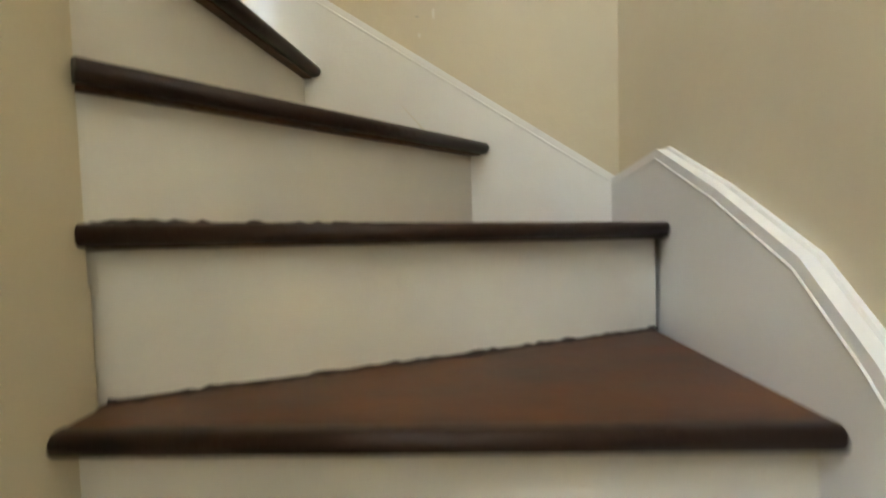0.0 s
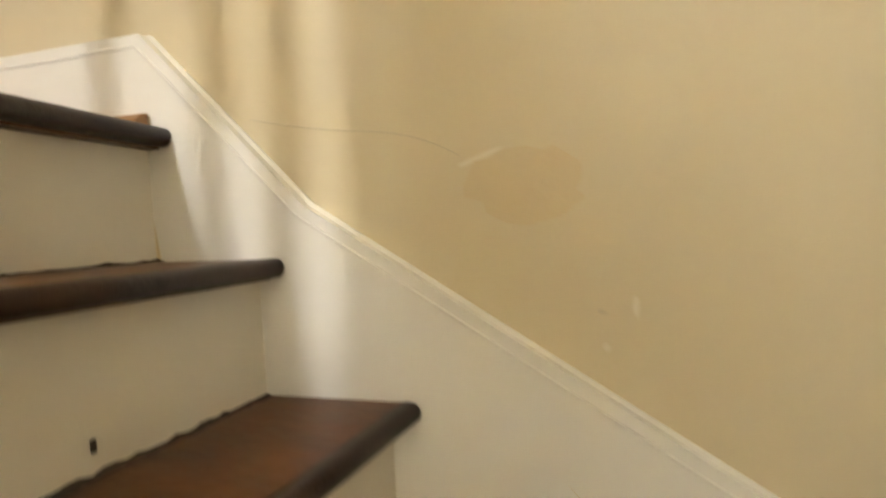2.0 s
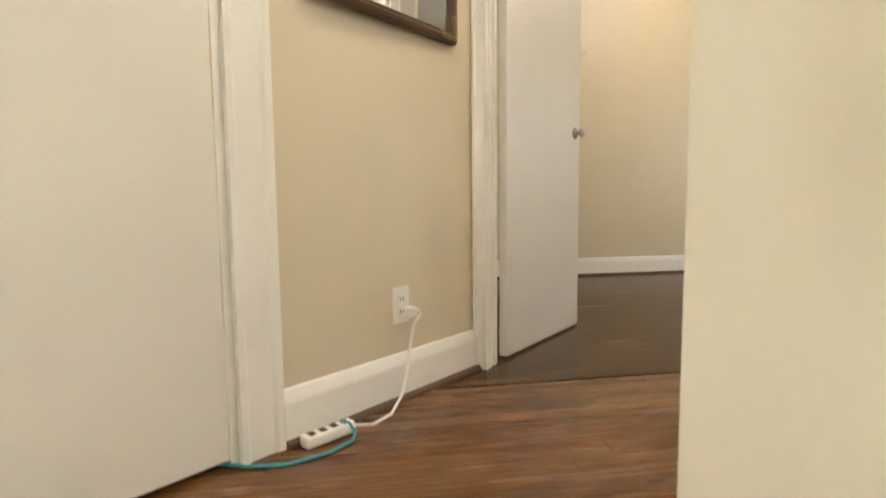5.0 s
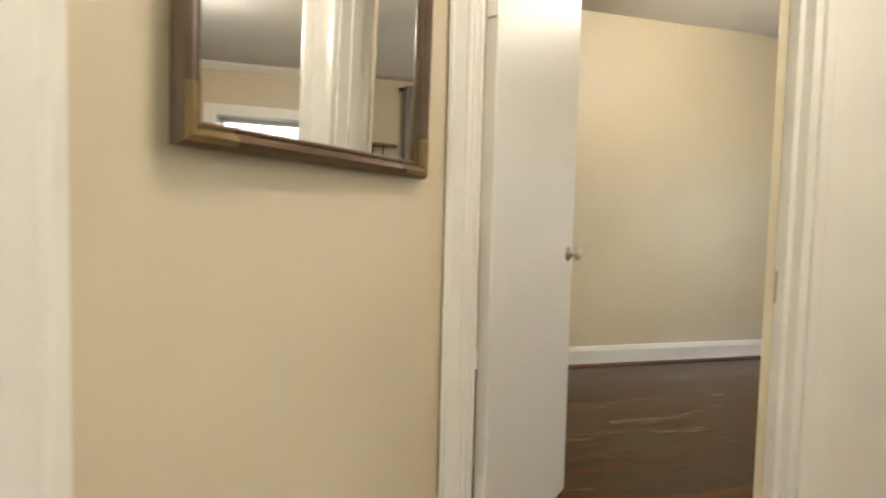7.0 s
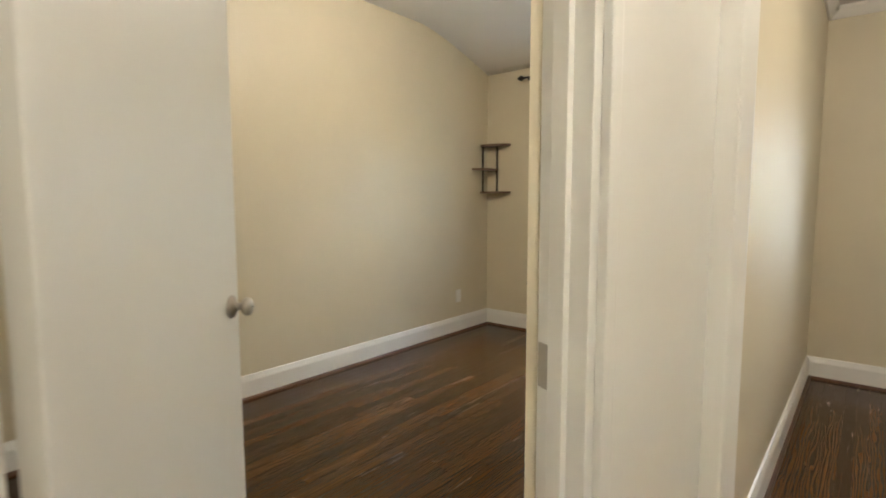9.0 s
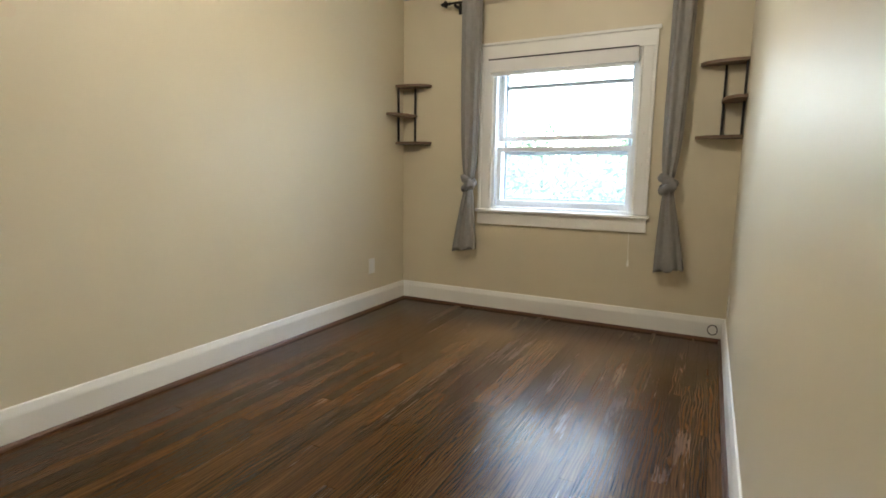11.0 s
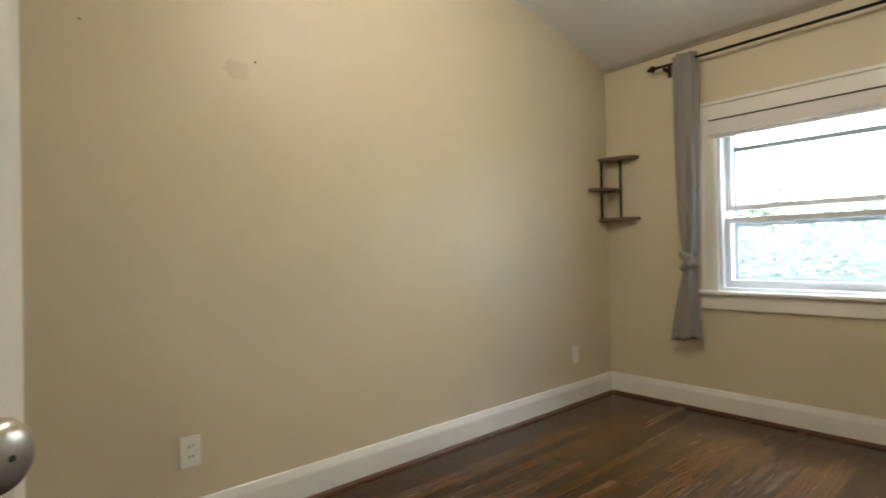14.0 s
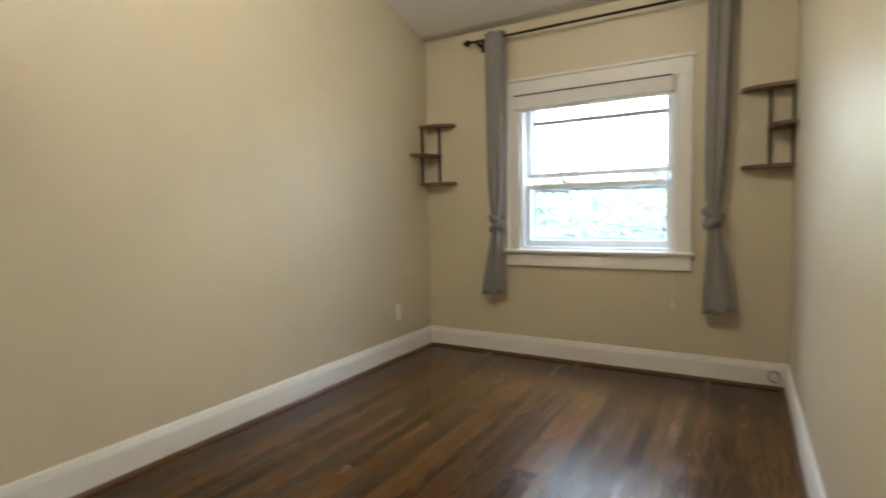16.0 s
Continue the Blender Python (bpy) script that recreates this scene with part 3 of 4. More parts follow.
part("head_casing", boxes((-0.078, 0.131, DOOR_H, W_ + 0.26, 0.152, DOOR_H + 0.11), bevel=0.004), TRIM, f)
part("casing_inner", upright(bmesh.new(), Matrix.Diagonal((1, -1, 1, 1)), -0.09, 0.056, 0, DOOR_H, True), TRIM, f)
part("outer_band", boxes((W_ + 0.228, 0.131, 0, W_ + 0.269, 0.185, DOOR_H), bevel=0.006), TRIM, f)
part("strike_plate", boxes((W_ - 0.0225, 0.006, 0.88, W_ - 0.0195, 0.036, 0.96), bevel=0.001), NICKEL, f, "nickel strike plate")

# the open door leaf
lf = Vector((-0.400, 1.425)) - (HB + E_ * 0.022)
LM = Matrix.Translation((HB.x + E_.x * 0.022, HB.y + E_.y * 0.022, 0)) @ Matrix.Rotation(math.atan2(lf.y, lf.x), 4, "Z")
dr = tagged(part("door_2", prism(bmesh.new(), [(0, 0.001), (0.002, -0.001), (0.692, -0.001), (0.703, 0.002), (0.703, 0.032), (0.701, 0.034), (0, 0.034)], 0.012, DOOR_H - 0.006), DOORP), "open plain white bedroom door with nickel knobs", "door", kind="structure")
dr.matrix_basis = LM
KZ = 0.952
kp = [(0.0, 0.0), (0.033, 0.0), (0.034, 0.004), (0.030, 0.009), (0.018, 0.014), (0.0115, 0.020), (0.0105, 0.030), (0.014, 0.034), (0.023, 0.039), (0.0262, 0.046), (0.0262, 0.053), (0.023, 0.060), (0.016, 0.064), (0.0, 0.065)]
for nm, mm in (("knob_outer", Matrix.Translation((0.640, -0.001, KZ)) @ Matrix.Rotation(radians(90), 4, "X")), ("knob_inner", Matrix.Translation((0.640, 0.034, KZ)) @ Matrix.Rotation(radians(-90), 4, "X"))):
    k = part("door_knob", lathe(bmesh.new(), [(r * 0.84, h * 0.8) for r, h in kp], mm), NICKEL, dr, "brushed nickel round knob", smooth=True)
    part("keyhole", lathe(bmesh.new(), [(0, 0.0510), (0.0020, 0.0512), (0.0020, 0.0526), (0, 0.0526)], mm, 12), SLOT, k)
part("latch_plate", boxes((0.702, 0.003, KZ + 0.062, 0.705, 0.029, KZ + 0.098), (0.704, 0.008, KZ + 0.074, 0.711, 0.022, KZ + 0.086)), NICKEL, dr, "nickel latch")
for hz in (0.25, 1.62):
    part("hinge", boxes((-0.006, 0.0, hz, 0.004, 0.03, hz + 0.09), bevel=0.001), TRIM, dr, "painted-over hinge")

# ---- window of the bedroom ----
wi = tagged(part("window_1", upright(upright(bmesh.new(), Matrix.Diagonal((1, -1, 1, 1)) @ Matrix.Translation((0, -YW, 0)), WX0 - 0.105, 0.105, WZ0, WZ1, True), Matrix.Diagonal((1, -1, 1, 1)) @ Matrix.Translation((0, -YW, 0)), WX1, 0.1, WZ0, WZ1), TRIM),
            "white double-hung window with bright daylight behind", "window", kind="structure")
part("head_casing", boxes((WX0 - 0.105, YW - 0.022, WZ1, WX1 + 0.1, YW, WZ1 + 0.10), bevel=0.003), TRIM, wi)
part("head_cap", boxes((WX0 - 0.115, YW - 0.034, WZ1 + 0.10, WX1 + 0.115, YW, WZ1 + 0.122), bevel=0.006), TRIM, wi)
part("window_sill", boxes((WX0 - 0.115, YW - 0.045, WZ0 - 0.022, WX1 + 0.115, YW + 0.07, WZ0 + 0.001), bevel=0.006), TRIM, wi)
part("apron", boxes((WX0 - 0.105, YW - 0.02, WZ0 - 0.115, WX1 + 0.1, YW, WZ0 - 0.022), bevel=0.003), TRIM, wi)


def rect_frame(x0, x1, z0, z1, w, y0, y1, wb=None):
    wb = wb or w
    return boxes((x0, y0, z0, x0 + w, y1, z1), (x1 - w, y0, z0, x1, y1, z1), (x0 + w, y0, z1 - w, x1 - w, y1, z1), (x0 + w, y0, z0, x1 - w, y1, z0 + wb), bevel=0.002)


part("jamb_liner", rect_frame(WX0, WX1, WZ0, WZ1, 0.022, YW + 0.002, YW + 0.2), VINYL, wi)
lo_s = part("lower_sash", rect_frame(WX0 + 0.022, WX1 - 0.022, WZ0 + 0.018, 1.250, 0.032, YW + 0.05, YW + 0.085, 0.05), VINYL, wi)
up_s = part("upper_sash", rect_frame(WX0 + 0.022, WX1 - 0.022, 1.300, WZ1 - 0.02, 0.032, YW + 0.092, YW + 0.125), VINYL, wi)
part("storm_frame", rect_frame(WX0 + 0.045, WX1 - 0.045, WZ0 + 0.065, WZ1 - 0.05, 0.02, YW + 0.14, YW + 0.155), SASHG, wi, "grey metal storm frame")
part("storm_bar", boxes((WX0 + 0.05, YW + 0.138, 1.196, WX1 - 0.05, YW + 0.158, 1.228), (WX0 + 0.05, YW + 0.14, 1.682, WX1 - 0.05, YW + 0.156, 1.710)), SASHG, wi, "grey metal bar")
for s, z0, z1, y in ((lo_s, WZ0 + 0.06, 1.22, YW + 0.067), (up_s, 1.31, WZ1 - 0.045, YW + 0.108)):
    g = part("pane", boxes((WX0 + 0.05, y, z0, WX1 - 0.05, y + 0.003, z1)), GLASS, s, "clear glass pane")
    g.visible_shadow = False
# Added sheet that washes out the view as glare would
part("insect_screen", boxes((WX0 + 0.066, YW + 0.147, WZ0 + 0.086, WX1 - 0.066, YW + 0.148, 1.197)), VEIL, wi, "thin pale sheet added for window glare")
bl = thing("roller_blind", "white blind rolled up under the window head", "blind", pose(-0.762, YW - 0.028, 1.832))
part("cassette", boxes((-0.53, -0.035, -0.055, 0.51, 0.022, 0.035), bevel=0.008), BLIND, bl)
# Dark strip stands in for the shadow line over the cassette
part("shadow_gap", boxes((-0.525, -0.034, 0.0352, 0.505, 0.004, 0.0425)), GAPSHADE, bl, "dark strip painted for the shadow line above the blind")
part("hem_bar", boxes((-0.50, -0.015, -0.075, 0.48, 0.010, -0.052), bevel=0.004), BLIND, bl)
cord = bmesh.new()
tube(cord, [(0.50, -0.02, -0.05), (0.505, -0.022, -0.6), (0.52, -0.02, -1.35)], 0.0016, 6)
cd = part("cord", cord, PLATE, bl, "thin white pull cord")
part("cord_weight", tube(bmesh.new(), [(0.52, -0.02, -1.35), (0.52, -0.02, -1.39)], [0.005, 0.008], 8), PLATE, cd)
for zz in (-0.52, -0.72):
    part("cord_cleat", boxes((0.555, -0.012, zz, 0.567, 0.012, zz + 0.025), bevel=0.003), PLATE, bl)
wand = bmesh.new()
tube(wand, [(-0.43, -0.03, -0.05), (-0.435, -0.03, -0.55)], 0.003, 8)
part("wand", wand, PLATE, bl, "clear plastic tilt wand")

# ---- curtain rod and curtains ----
RY, RZ = YW - 0.085, 2.292
rod = thing("curtain_rod", "black iron curtain rod with pointed finials", "curtain rod", pose(0, RY, RZ))
rx0, rx1 = -1.598, 0.058
part("pole", tube(bmesh.new(), [(rx0, 0, 0), (rx1, 0, 0)], 0.009, 14), IRON, rod, smooth=True)
fin = [(0.0, -0.004), (0.012, -0.004), (0.012, 0.006), (0.007, 0.012), (0.016, 0.020), (0.026, 0.032), (0.022, 0.042), (0.012, 0.05), (0.016, 0.057), (0.008, 0.068), (0.0, 0.078)]
for x, a in ((rx0, -90), (rx1, 90)):
    part("finial", lathe(bmesh.new(), fin, Matrix.Translation((x, 0, 0)) @ Matrix.Rotation(radians(a), 4, "Y"), 8), IRON, rod, "black spade-shaped finial")
for x in (-1.55, 0.0):
    part("bracket", boxes((x - 0.007, -0.012, -0.03, x + 0.007, 0.083, -0.012), (x - 0.012, 0.078, -0.06, x + 0.012, 0.085, 0.02), bevel=0.002), IRON, rod)


def curtain(cx, top_w, bot_w, kz, bz, lean):
    c = thing("curtain", "grey curtain panel knotted halfway down beside the window", "curtain", pose(cx, RY, 0), group="curtains")

    def cloth(z0, z1, wfun, dfun, sway, folds, ph):
        bm = bmesh.new()
        N, K = 72, 34
        rows_ = []
        for i in range(K + 1):
            u = i / K
            z = z0 + (z1 - z0) * u
            w, d = wfun(u), dfun(u)
            ring = []
            for j in range(N):
                a = 2 * math.pi * j / N
                rip = 1 + 0.36 * math.sin(folds * a + ph + 0.7 * math.sin(2.2 * u)) + 0.05 * math.sin(9 * a + 5 * u)
                ring.append(bm.verts.new((sway(u) + w * 0.5 * math.cos(a) * (0.8 + 0.2 * rip), d * 0.5 * math.sin(a) * rip, z + (0.012 * math.sin(5 * a) + 0.014 * math.cos(a)) * max(0, u - 0.8) * 5 * (z1 < 0.6))))
            rows_.append(ring)
        for p, q in zip(rows_, rows_[1:]):
            for j in range(N):
                bm.faces.new((p[j], p[(j + 1) % N], q[(j + 1) % N], q[j]))
        bm.faces.new(rows_[0])
        bm.faces.new(rows_[-1])
        return bm
    part("upper_drop", cloth(RZ + 0.035, kz + 0.02, lambda u: top_w * (1 - 0.22 * u ** 2 - 0.36 * u ** 12), lambda u: 0.085 - 0.02 * u, lambda u: lean * u ** 2, 6, 0.3), CLOTH, c, smooth=True)
    kn = bmesh.new()
    for tilt, rr, off in ((34, 0.034, 0.022), (-30, 0.032, -0.022), (70, 0.030, 0.0)):
        pts = [Matrix.Rotation(radians(tilt), 3, "Y") @ Vector((rr * 1.12 * math.cos(a), rr * 0.95 * math.sin(a), 0.006 * math.sin(3 * a))) + Vector((lean, -0.004, kz + off)) for a in [2 * math.pi * k / 22 for k in range(23)]]
        tube(kn, pts, [0.027 + 0.006 * math.sin(2.3 * k) for k in range(23)], 10)
    part("knot", kn, CLOTH, c, "twisted cloth knot", smooth=True)
    part("tail", cloth(kz - 0.01, bz, lambda u: 0.05 + (bot_w - 0.05) * u ** 0.85, lambda u: 0.06 + 0.02 * u, lambda u: lean * (1 - u) + (0.012 if lean else -0.036) * u, 5, 1.1), CLOTH, c, smooth=True)


curtain(-1.414, 0.148, 0.19, 0.98, 0.475, 0.0)
curtain(-0.002, 0.128, 0.18, 0.998, 0.445, -0.022)


# ---- corner shelves ----
def corner_shelf(px, sx):
    """sx: 1 opens along +x from the corner."""
    t = thing("corner_shelf", "small walnut corner shelf with three boards and black posts", "shelf", pose(px, YW, 0), group="corner shelves")

    def board(z, lx, ly):
        n = 10
        pts = [(0.002 * sx, -0.002)] + [(sx * lx * math.cos(a) ** 0.8, -max(0.002, ly * math.sin(a) ** 0.8)) for a in [math.pi / 2 * k / n for k in range(n + 1)]]
        pts = [(p[0] if abs(p[0]) > 0.002 else 0.002 * sx, p[1]) for p in pts]
        part("board", prism(bmesh.new(), pts if sx < 0 else pts[::-1], z - 0.009, z + 0.009), SHELFW, t, "walnut board")
    board(1.728, 0.262, 0.125)
    board(1.502, 0.132, 0.255)
    board(1.288, 0.262, 0.125)
    for x, y in ((0.012, -0.095), (0.118, -0.014)):
        part("post", boxes((sx * x - 0.007, y - 0.007, 1.292, sx * x + 0.007, y + 0.007, 1.491), (sx * x - 0.007, y - 0.007, 1.511, sx * x + 0.007, y + 0.007, 1.718), bevel=0.0015), IRON, t, "black post")


corner_shelf(XW, 1)
corner_shelf(XR, -1)


# ---- outlets and switch ----
def outlet(m, label="white duplex wall outlet above the baseboard", plug=True):
    o = thing("wall_outlet", label, "outlet", m, group="wall outlets")
    part("plate", boxes((-0.036, 0, -0.058, 0.036, 0.006, 0.058), bevel=0.0025), PLATE, o)
    if plug:
        part("receptacle", boxes((-0.018, 0.005, -0.036, 0.018, 0.0085, 0.036), bevel=0.002), PLATE, o)
        for z in (-0.02, 0.02):
            part("slot", boxes((-0.008, 0.0082, z - 0.006, -0.005, 0.0092, z + 0.006), (0.005, 0.0082, z - 0.006, 0.008, 0.0092, z + 0.006)), SLOT, o)
    return o


west = lambda y, z: Matrix.Translation((XW, y, z)) @ Matrix.Rotation(radians(-90), 4, "Z")
outlet(west(1.957, 0.335))
outlet(west(4.44, 0.34), "white blank wall plate near the corner", False)
outlet(Matrix.Translation((XR, 4.6, 0.30)) @ Matrix.Rotation(radians(90), 4, "Z"))
ho = outlet(WM @ Matrix.Translation((0.397, 0, 0.305)), "white wall outlet with a plug and cord")
sw = thing("light_switch", "white light switch on the hall wall", "switch", Matrix.Translation((XH, 2.12, 1.15)) @ Matrix.Rotation(radians(-90), 4, "Z"))
part("plate", boxes((-0.036, 0, -0.058, 0.036, 0.006, 0.058), bevel=0.0025), PLATE, sw)
part("toggle", boxes((-0.006, 0.005, -0.012, 0.006, 0.014, 0.014), bevel=0.002), PLATE, sw)

# ---- power strip with its cords ----
ps = thing("power_strip", "white power strip lying by the baseboard with a white cord", "power strip", WM @ pose(0.73, 0.062, 0.0, 0, 0, -4))
part("body", boxes((-0.075, -0.02, 0.002, 0.075, 0.02, 0.034), bevel=0.008), PLATE, ps)
for i in range(4):
    part("socket", boxes((-0.06 + 0.034 * i, -0.012, 0.0335, -0.042 + 0.034 * i, 0.012, 0.0348)), SLOT, ps)
cb = bmesh.new()
tube(cb, [(-0.075, 0, 0.016), (-0.13, 0.022, 0.007), (-0.20, 0.02, 0.016), (-0.26, 0.0, 0.055), (-0.305, -0.025, 0.12), (-0.325, -0.035, 0.19), (-0.337, -0.03, 0.25), (-0.358, -0.022, 0.28), (-0.352, -0.022, 0.294), (-0.33, -0.03, 0.291)], 0.0045, 8)
part("cord", cb, PLATE, ps, "white cord", smooth=True)
part("plug", boxes((-0.35, -0.056, 0.272, -0.315, -0.026, 0.304), bevel=0.006), PLATE, ps, "white plug")
tcab = thing("teal_cable", "teal network cable lying on the floor under the door", "cable", WM)
tb_ = bmesh.new()
tube(tb_, [(0.69, 0.062, 0.035), (0.675, 0.08, 0.034), (0.67, 0.10, 0.012), (0.70, 0.125, 0.005), (0.78, 0.13, 0.005), (0.88, 0.10, 0.005), (0.95, 0.03, 0.005), (0.99, -0.05, 0.005)], 0.0045, 8)
part("cable", tb_, TEAL, tcab, smooth=True)

# ---- mirror ----
mi = thing("wall_mirror_framed", "rectangular mirror in a brown frame with gilt corners", "mirror", WM @ pose(0.422, 0.012, 1.158, -1.2, 0, 2))
hw, mh, fw = 0.292, 0.85, 0.058
FP = [(0, 0), (0, 0.016), (0.006, 0.027), (0.015, 0.031), (0.024, 0.026), (0.028, 0.017), (0.033, 0.019), (0.038, 0.012), (0.038, 0)]


def mitred(x0, z0, x1, z1):
    """A frame bar from one outer corner to the next; inside lies to its left."""
    a, b = Vector((x0, 0, z0)), Vector((x1, 0, z1))
    t = (b - a).normalized()
    inn = Vector((0, 1, 0)).cross(t) * -1
    bm = bmesh.new()
    r0 = [bm.verts.new(a + t * o + inn * o + Vector((0, h, 0))) for o, h in FP]
    r1 = [bm.verts.new(b - t * o + inn * o + Vector((0, h, 0))) for o, h in FP]
    n = len(FP)
    for j in range(n):
        bm.faces.new((r0[j], r0[(j + 1) % n], r1[(j + 1) % n], r1[j]))
    bm.faces.new(r0)
    bm.faces.new(r1)
    return bm


cs = [(-hw, 0), (hw, 0), (hw, mh), (-hw, mh)]
for i in range(4):
    part("frame_bar", mitred(*cs[i], *cs[(i + 1) % 4]), MFRAME, mi, "brown wooden frame bar")
part("glass", boxes((-hw + 0.034, 0.002, 0.034, hw - 0.034, 0.009, mh - 0.034)), MIRROR, mi, "mirror glass")


def gilt(x, z, dx, dz):
    L = 0.088
    bm = bmesh.new()
    for (ux, uz) in ((dx, 0), (0, dz)):
        vx, vz = (0, dz) if ux else (dx, 0)
        r = []
        for s in (0, 1):
            ring = []
            for o, h in FP:
                if 0.004 < o < 0.035:
                    d = o if s == 0 else L
                    ring.append(bm.verts.new((x + ux * d + vx * o, h + 0.0025, z + uz * d + vz * o)))
            r.append(ring)
        for j in range(len(r[0]) - 1):
            bm.faces.new((r[0][j], r[0][j + 1], r[1][j + 1], r[1][j]))
    bmesh.ops.solidify(bm, geom=bm.faces[:], thickness=0.003)
    part("gilt_corner", bm, GOLD, mi, "carved gilt corner piece")


for (x, z), dx, dz in zip(cs, (1, -1, -1, 1), (1, 1, -1, -1)):
    gilt(x, z, dx, dz)


# ---- ceiling lamps ----
def ceiling_lamp(x, y, z):
    t = thing("ceiling_lamp", "flush opal glass ceiling lamp, switched on", "lamp", pose(x, y, z), group="ceiling lamps")
    part("base_ring", lathe(bmesh.new(), [(0.0, 0.0), (0.15, 0.0), (0.155, -0.012), (0.15, -0.022), (0.0, -0.022)], Matrix()), NICKEL, t, smooth=True)
    part("shade", lathe(bmesh.new(), [(0.135, -0.022), (0.14, -0.03), (0.125, -0.055), (0.09, -0.075), (0.04, -0.085), (0.0, -0.087)], Matrix()), LIT, t, "glowing opal glass shade", smooth=True)


ceiling_lamp(-0.8, 2.75, ZC)
# Unseen hall fixture, set where its added light stands
ceiling_lamp(1.12, 0.98, HC)
ceiling_lamp(1.6, 2.9, HC)

# ---- north room seen in the mirror ----
nw = tagged(part("window_2", rect_frame(XH + 0.55 - 0.1, XH + 1.35 + 0.1, 0.75, 2.0, 0.1, 4.83, 5.0), TRIM), "white cased window with a raised slatted blind", "window", kind="structure")
part("sash", rect_frame(XH + 0.55, XH + 1.35, 0.85, 1.9, 0.04, 5.05, 5.09), VINYL, nw)
part("meeting_rail", boxes((XH + 0.59, 5.05, 1.36, XH + 1.31, 5.09, 1.40), bevel=0.002), VINYL, nw)
part("blind_rail", boxes((XH + 0.555, 5.012, 1.60, XH + 1.345, 5.036, 1.635), bevel=0.003), BLIND, nw)
for k in range(10):
    part("slat", boxes((XH + 0.56, 5.020, 1.872 - 0.026 * k, XH + 1.34, 5.024, 1.890 - 0.026 * k)), BLIND, nw)
cub = thing("wall_cabinet", "open brown wooden wall shelf unit", "shelf", pose(2.5, 4.842, 1.35))
for s in ((-0.25, -0.16, 0, -0.235, 0.155, 0.55), (0.235, -0.16, 0, 0.25, 0.155, 0.55), (-0.235, -0.16, 0, 0.235, 0.155, 0.015), (-0.235, -0.16, 0.535, 0.235, 0.155, 0.55), (-0.235, -0.155, 0.27, 0.235, 0.145, 0.283)):
    part("board", boxes(s, bevel=0.002), OAKW, cub)
part("back", boxes((-0.235, 0.146, 0.015, 0.235, 0.155, 0.535)), OAKW, cub)

# ---- wall marks ----
def blot(name, y, z, ry, rz, mat, label, n=22, seed=1):
    rnd = random.Random(seed)
    bm = bmesh.new()
    pts = [(y + ry * math.cos(a) * rnd.uniform(0.75, 1.1), z + rz * math.sin(a) * rnd.uniform(0.75, 1.1)) for a in [2 * math.pi * k / n for k in range(n)]]
    m = Matrix(((0, 0, 1, XW), (1, 0, 0, 0), (0, 1, 0, 0), (0, 0, 0, 1)))
    prism(bm, pts, 0.0, 0.0012, m)
    tagged(part(name, bm, mat), label, "mark")


blot("wall_scuff", 2.155, 1.825, 0.055, 0.045, STAIN, "faint grey scuff on the beige wall")
blot("wall_smear", 2.215, 1.60, 0.045, 0.03, SMEAR, "faint reddish smear on the beige wall", seed=5)
blot("nail_hole", 2.23, 1.873, 0.005, 0.005, SLOT, "small dark nail hole in the beige wall", 10)
blot("nail_hole", 1.63, 1.885, 0.004, 0.004, SLOT, "small dark nail hole in the beige wall", 10)


def north_mark(name, x, z, rx, rz, mat, label, turn=0.0, n=20, seed=1, off=0.0):
    """A thin flake, scratch or patch on the stair wall."""
    rnd = random.Random(seed)
    c, q = math.cos(radians(turn)), math.sin(radians(turn))
    raw = [(rx * math.cos(a) * rnd.uniform(0.7, 1.1), rz * math.sin(a) * rnd.uniform(0.7, 1.1)) for a in [2 * math.pi * k / n for k in range(n)]]
    pts = [(x + u * c - v * q, z + u * q + v * c) for u, v in raw]
    m = Matrix(((1, 0, 0, 0), (0, 0, -1, YN - off), (0, 1, 0, 0), (0, 0, 0, 1)))
    tagged(part(name, prism(bmesh.new(), pts, 0.0, 0.0012, m), mat), label, "mark")


north_mark("plaster_patch", 2.412, -0.107, 0.082, 0.05, PATCHM, "ochre patched spot on the stair wall", seed=3)
north_mark("paint_flake", 2.356, -0.072, 0.032, 0.0035, SCRATCH, "lifted flake of paint on the stair wall", 20, seed=4)
north_mark("wall_nick", 2.534, -0.26, 0.0035, 0.014, SCRATCH, "small pale nick in the stair wall", seed=5)
north_mark("wall_nick", 2.496, -0.267, 0.005, 0.003, CRACK, "small dark nick in the stair wall", seed=6)
north_mark("wall_nick", 2.50, -0.31, 0.004, 0.006, SCRATCH, "small pale nick in the stair wall", seed=7)
north_mark("wall_scratch", 1.908, 0.285, 0.028, 0.0015, SCRATCH, "short pale scratch on the stair wall", -48, seed=8)
north_mark("wall_scratch", 2.493, -0.52, 0.068, 0.0012, SCRATCH, "long pale scratch on the stair skirting", -49, seed=9, off=0.026)
crk = bmesh.new()
tube(crk, [(2.03 + 0.30 * u, YN - 0.0004, 0.005 - 0.012 * math.sin(5 * u) - 0.085 * u * u) for u in [k / 14 for k in range(15)]], [0.0006 + 0.0005 * math.sin(math.pi * k / 14) for k in range(15)], 5)
tagged(part("wall_crack", crk, CRACK), "curved hairline crack in the stair wall", "mark")
coil = bmesh.new()
tube(coil, [(XR - 0.07 + 0.028 * math.cos(a), YW - 0.03 + 0.004 * math.sin(2 * a), 0.075 + 0.032 * math.sin(a)) for a in [0.35 * k for k in range(26)]], 0.003, 6)
tagged(part("coaxial_cable_coil", coil, IRON, smooth=True), "small black cable coil at the baseboard corner", "cable")

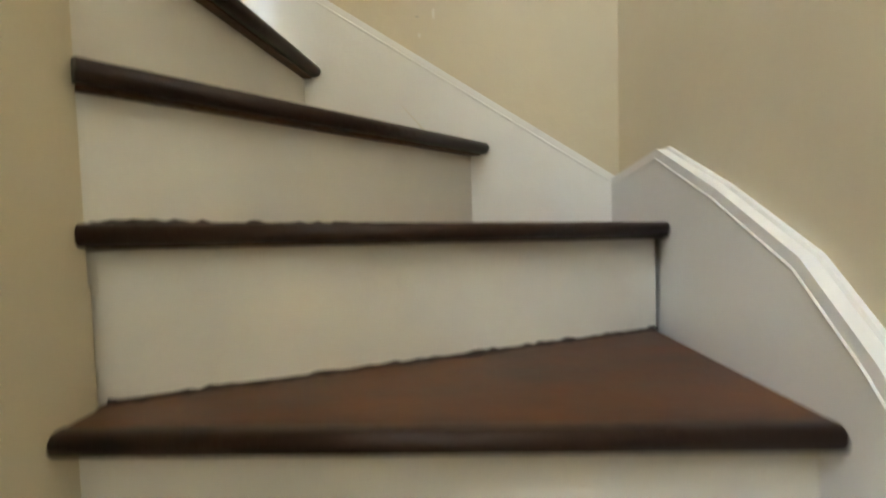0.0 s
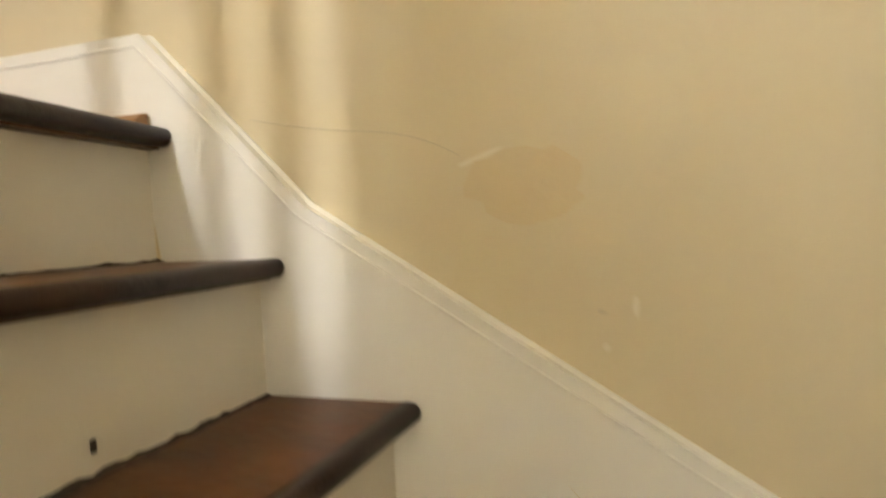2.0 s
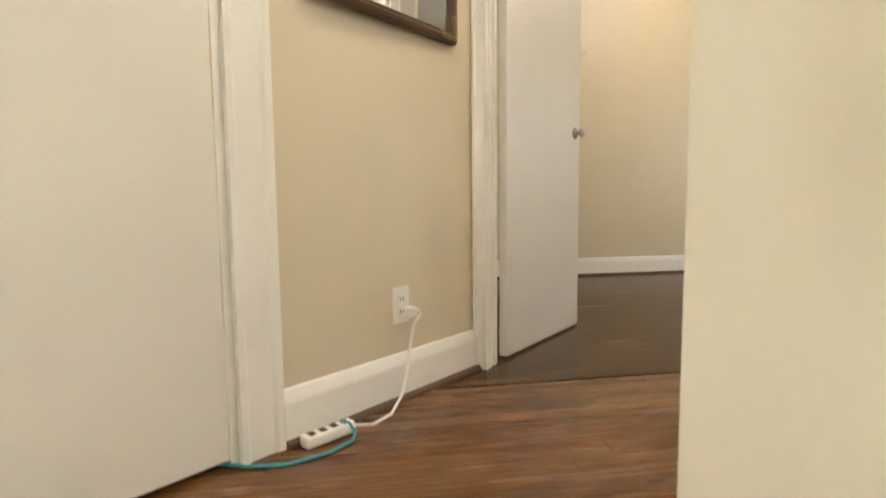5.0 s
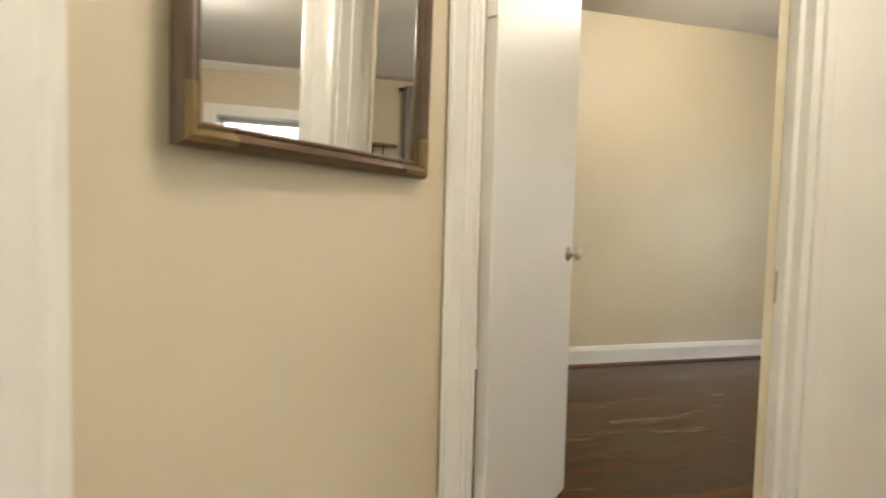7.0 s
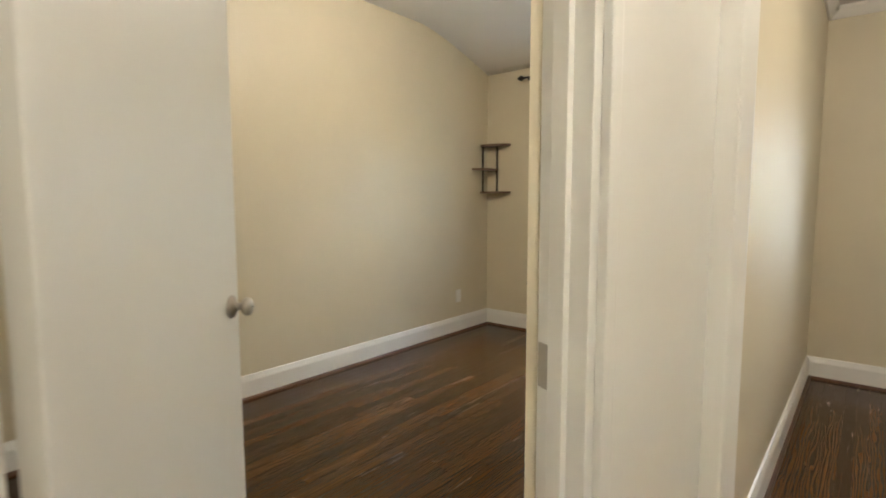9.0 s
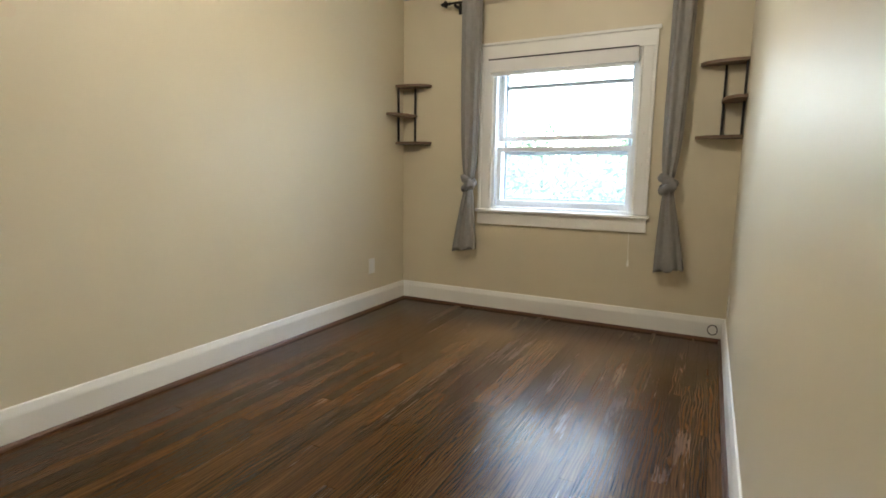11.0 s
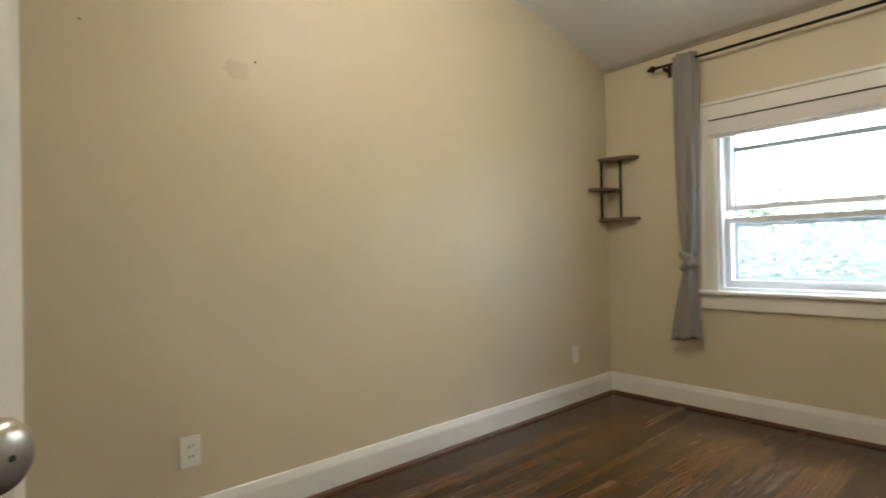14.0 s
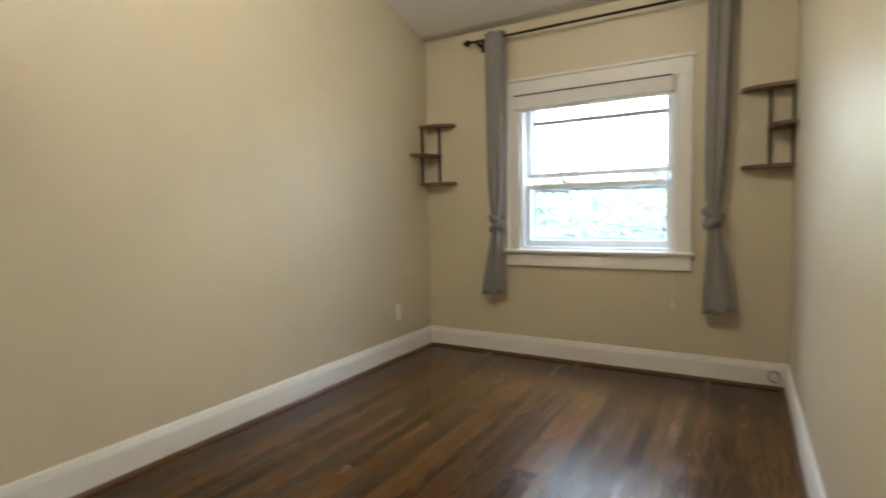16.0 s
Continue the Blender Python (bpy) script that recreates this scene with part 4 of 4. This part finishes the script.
# ---- grime where the treads meet the risers ----
def grime(p, q, z, seed, rise=0.0):
    rnd = random.Random(seed)
    a, b = Vector(p), Vector(q)
    t = (b - a).normalized()
    out = Vector((t.y, -t.x))
    L = (b - a).length
    n = int(L / 0.012)
    lo_ = [a + t * (L * i / n) - out * 0.002 for i in range(n + 1)]
    hi_ = [a + t * (L * i / n) + out * (0.004 + 0.009 * rnd.random() ** 3) for i in range(n + 1)]
    bm = bmesh.new()
    r0 = [bm.verts.new((v.x, v.y, z + 0.0012)) for v in lo_]
    r1 = [bm.verts.new((v.x, v.y, z + 0.0012)) for v in hi_]
    r2 = [bm.verts.new((v.x, v.y, z + 0.003 + 0.005 * rnd.random() ** 2)) for v in lo_]
    for i in range(n):
        bm.faces.new((r0[i], r0[i + 1], r1[i + 1], r1[i]))
        bm.faces.new((r1[i], r1[i + 1], r2[i + 1], r2[i]))
    sag(bm, a, b, rise)
    part("dust_line", bm, DUST, ST, "dark dust in the joint of tread and riser")


for k in range(5):
    f0, f1 = Vector(fronts[k][0]), Vector(fronts[k][1])
    t = (f1 - f0).normalized()
    bk = Vector((-t.y, t.x)) * 0.0205
    grime((f0 + bk)[:], (f1 + bk)[:], -R_ * (k + 1), 20 + k, RISE[k + 1])
t = (Vector(fronts[1][1]) - Vector(fronts[1][0])).normalized()
p = Vector(fronts[1][0]) + t * 0.40 + Vector((-t.y, t.x)) * 0.0205
part("riser_chip", prism(bmesh.new(), [(p.x - 0.001, p.y - 0.002), (p.x + 0.002, p.y - 0.0025), (p.x + 0.0025, p.y + 0.002), (p.x, p.y + 0.003)], -0.347, -0.335), DUST, ST, "dark chip in the white riser")

# ---- outside ----
tagged(part("ground", boxes((-80, YW + 1.5, -3.2, 80, 140, -3.0)), GRASS), "green lawn and ground outside", "ground", kind="structure")
tagged(part("backdrop", boxes((-70, 90, -5, 70, 90.2, 50)), HAZE), "bright hazy overcast sky", "backdrop", kind="structure")


def tree(x, y, h, seed):
    rnd = random.Random(seed)
    t = thing("tree", "leafy green tree outside the window", "tree", pose(x, y, -3.0), group="trees outside")
    tr = bmesh.new()
    tube(tr, [(0, 0, 0), (0.1, 0, h * 0.4), (0.0, 0.1, h * 0.8)], [0.22, 0.16, 0.06], 9)
    for k in range(7):
        a = rnd.uniform(0, 6.28)
        z = h * rnd.uniform(0.3, 0.7)
        tube(tr, [(0.05, 0, z), (math.cos(a) * h * 0.16, math.sin(a) * h * 0.16, z + h * 0.1), (math.cos(a) * h * 0.27, math.sin(a) * h * 0.27, z + h * 0.17)], [0.08, 0.05, 0.02], 6)
    part("trunk", tr, BARK, t)
    v, fc = [], []
    for k in range(120):
        a, b = rnd.uniform(0, 6.28), rnd.uniform(-1, 1)
        r = h * 0.33 * rnd.uniform(0.35, 1.0)
        c = Vector((r * math.cos(a) * math.sqrt(1 - b * b), r * math.sin(a) * math.sqrt(1 - b * b), h * 0.66 + r * b * 0.95))
        for _ in range(46):
            p = c + Vector((rnd.gauss(0, 1), rnd.gauss(0, 1), rnd.gauss(0, 0.8))) * h * 0.045
            u = Vector((rnd.uniform(-1, 1), rnd.uniform(-1, 1), rnd.uniform(-1, 1))).normalized()
            w = u.orthogonal().normalized()
            s = rnd.uniform(0.05, 0.11)
            i = len(v)
            v += [p - u * s, p + w * s * 0.5, p + u * s, p - w * s * 0.5]
            fc.append((i, i + 1, i + 2, i + 3))
    me = bpy.data.meshes.new("crown")
    me.from_pydata([tuple(q) for q in v], [], fc)
    me.materials.append(LEAF)
    cr_ = new("crown", me)
    cr_.parent = t
    cr_["kind"] = "stuff"


for x, y, h, s in ((-4.5, 17, 5.6, 1), (-2.2, 19, 5.4, 2), (-7.5, 20, 6.2, 3), (1.0, 18, 5.0, 4), (-0.2, 26, 6.2, 5), (-12, 22, 6.4, 6), (-3.6, 25, 6.6, 7), (-9.5, 17, 5.4, 8), (4.2, 19, 6.0, 9), (7.5, 23, 6.6, 10)):
    tree(x, y, h, s)

# ---- floor planks ----
PW = 0.057
_plank = {}


def plank(parent, x, y0, y1, mat):
    L = round((y1 - y0) / 0.05) * 0.05
    key = (round(L, 2), mat.name)
    if key not in _plank:
        bm = boxes((0.0006, 0.0006, -0.014, PW - 0.0006, 0.9994, 0.0))
        me = bpy.data.meshes.new("plank")
        bm.to_mesh(me)
        bm.free()
        me.materials.append(mat)
        _plank[key] = me
    o = new("plank", _plank[key])
    o.parent = parent
    o.location = (x, y0, 0.0)
    o.scale = (1, y1 - y0, 1)


def lay(parent, x0, x1, y0, y1, seed, mean, mat):
    rnd = random.Random(seed)
    x = x0
    while x < x1 - 0.001:
        y = y0
        first = True
        while y < y1 - 0.001:
            L = rnd.uniform(0.25, mean) if first else rnd.uniform(mean * 0.6, mean * 1.6)
            first = False
            e = y + L
            if y1 - e < 0.3:
                e = y1
            plank(parent, x, y, e, mat)
            y = e
        x += PW


lay(FB, XW, XR - 0.03, 0.6, YW, 3, 1.3, WOOD)
lay(FH, XR - 0.011, 1.80 + 0.035, -1.2, 2.6, 4, 1.5, WOODH)
lay(FH, -0.39, XR - 0.02, -1.2, 0.6, 5, 1.2, WOODH)
lay(FH, XH, 1.79, 2.6, 5.0, 9, 1.4, WOOD)
lay(FH, 1.835, 3.55, 0.81, 5.0, 10, 1.6, WOOD)
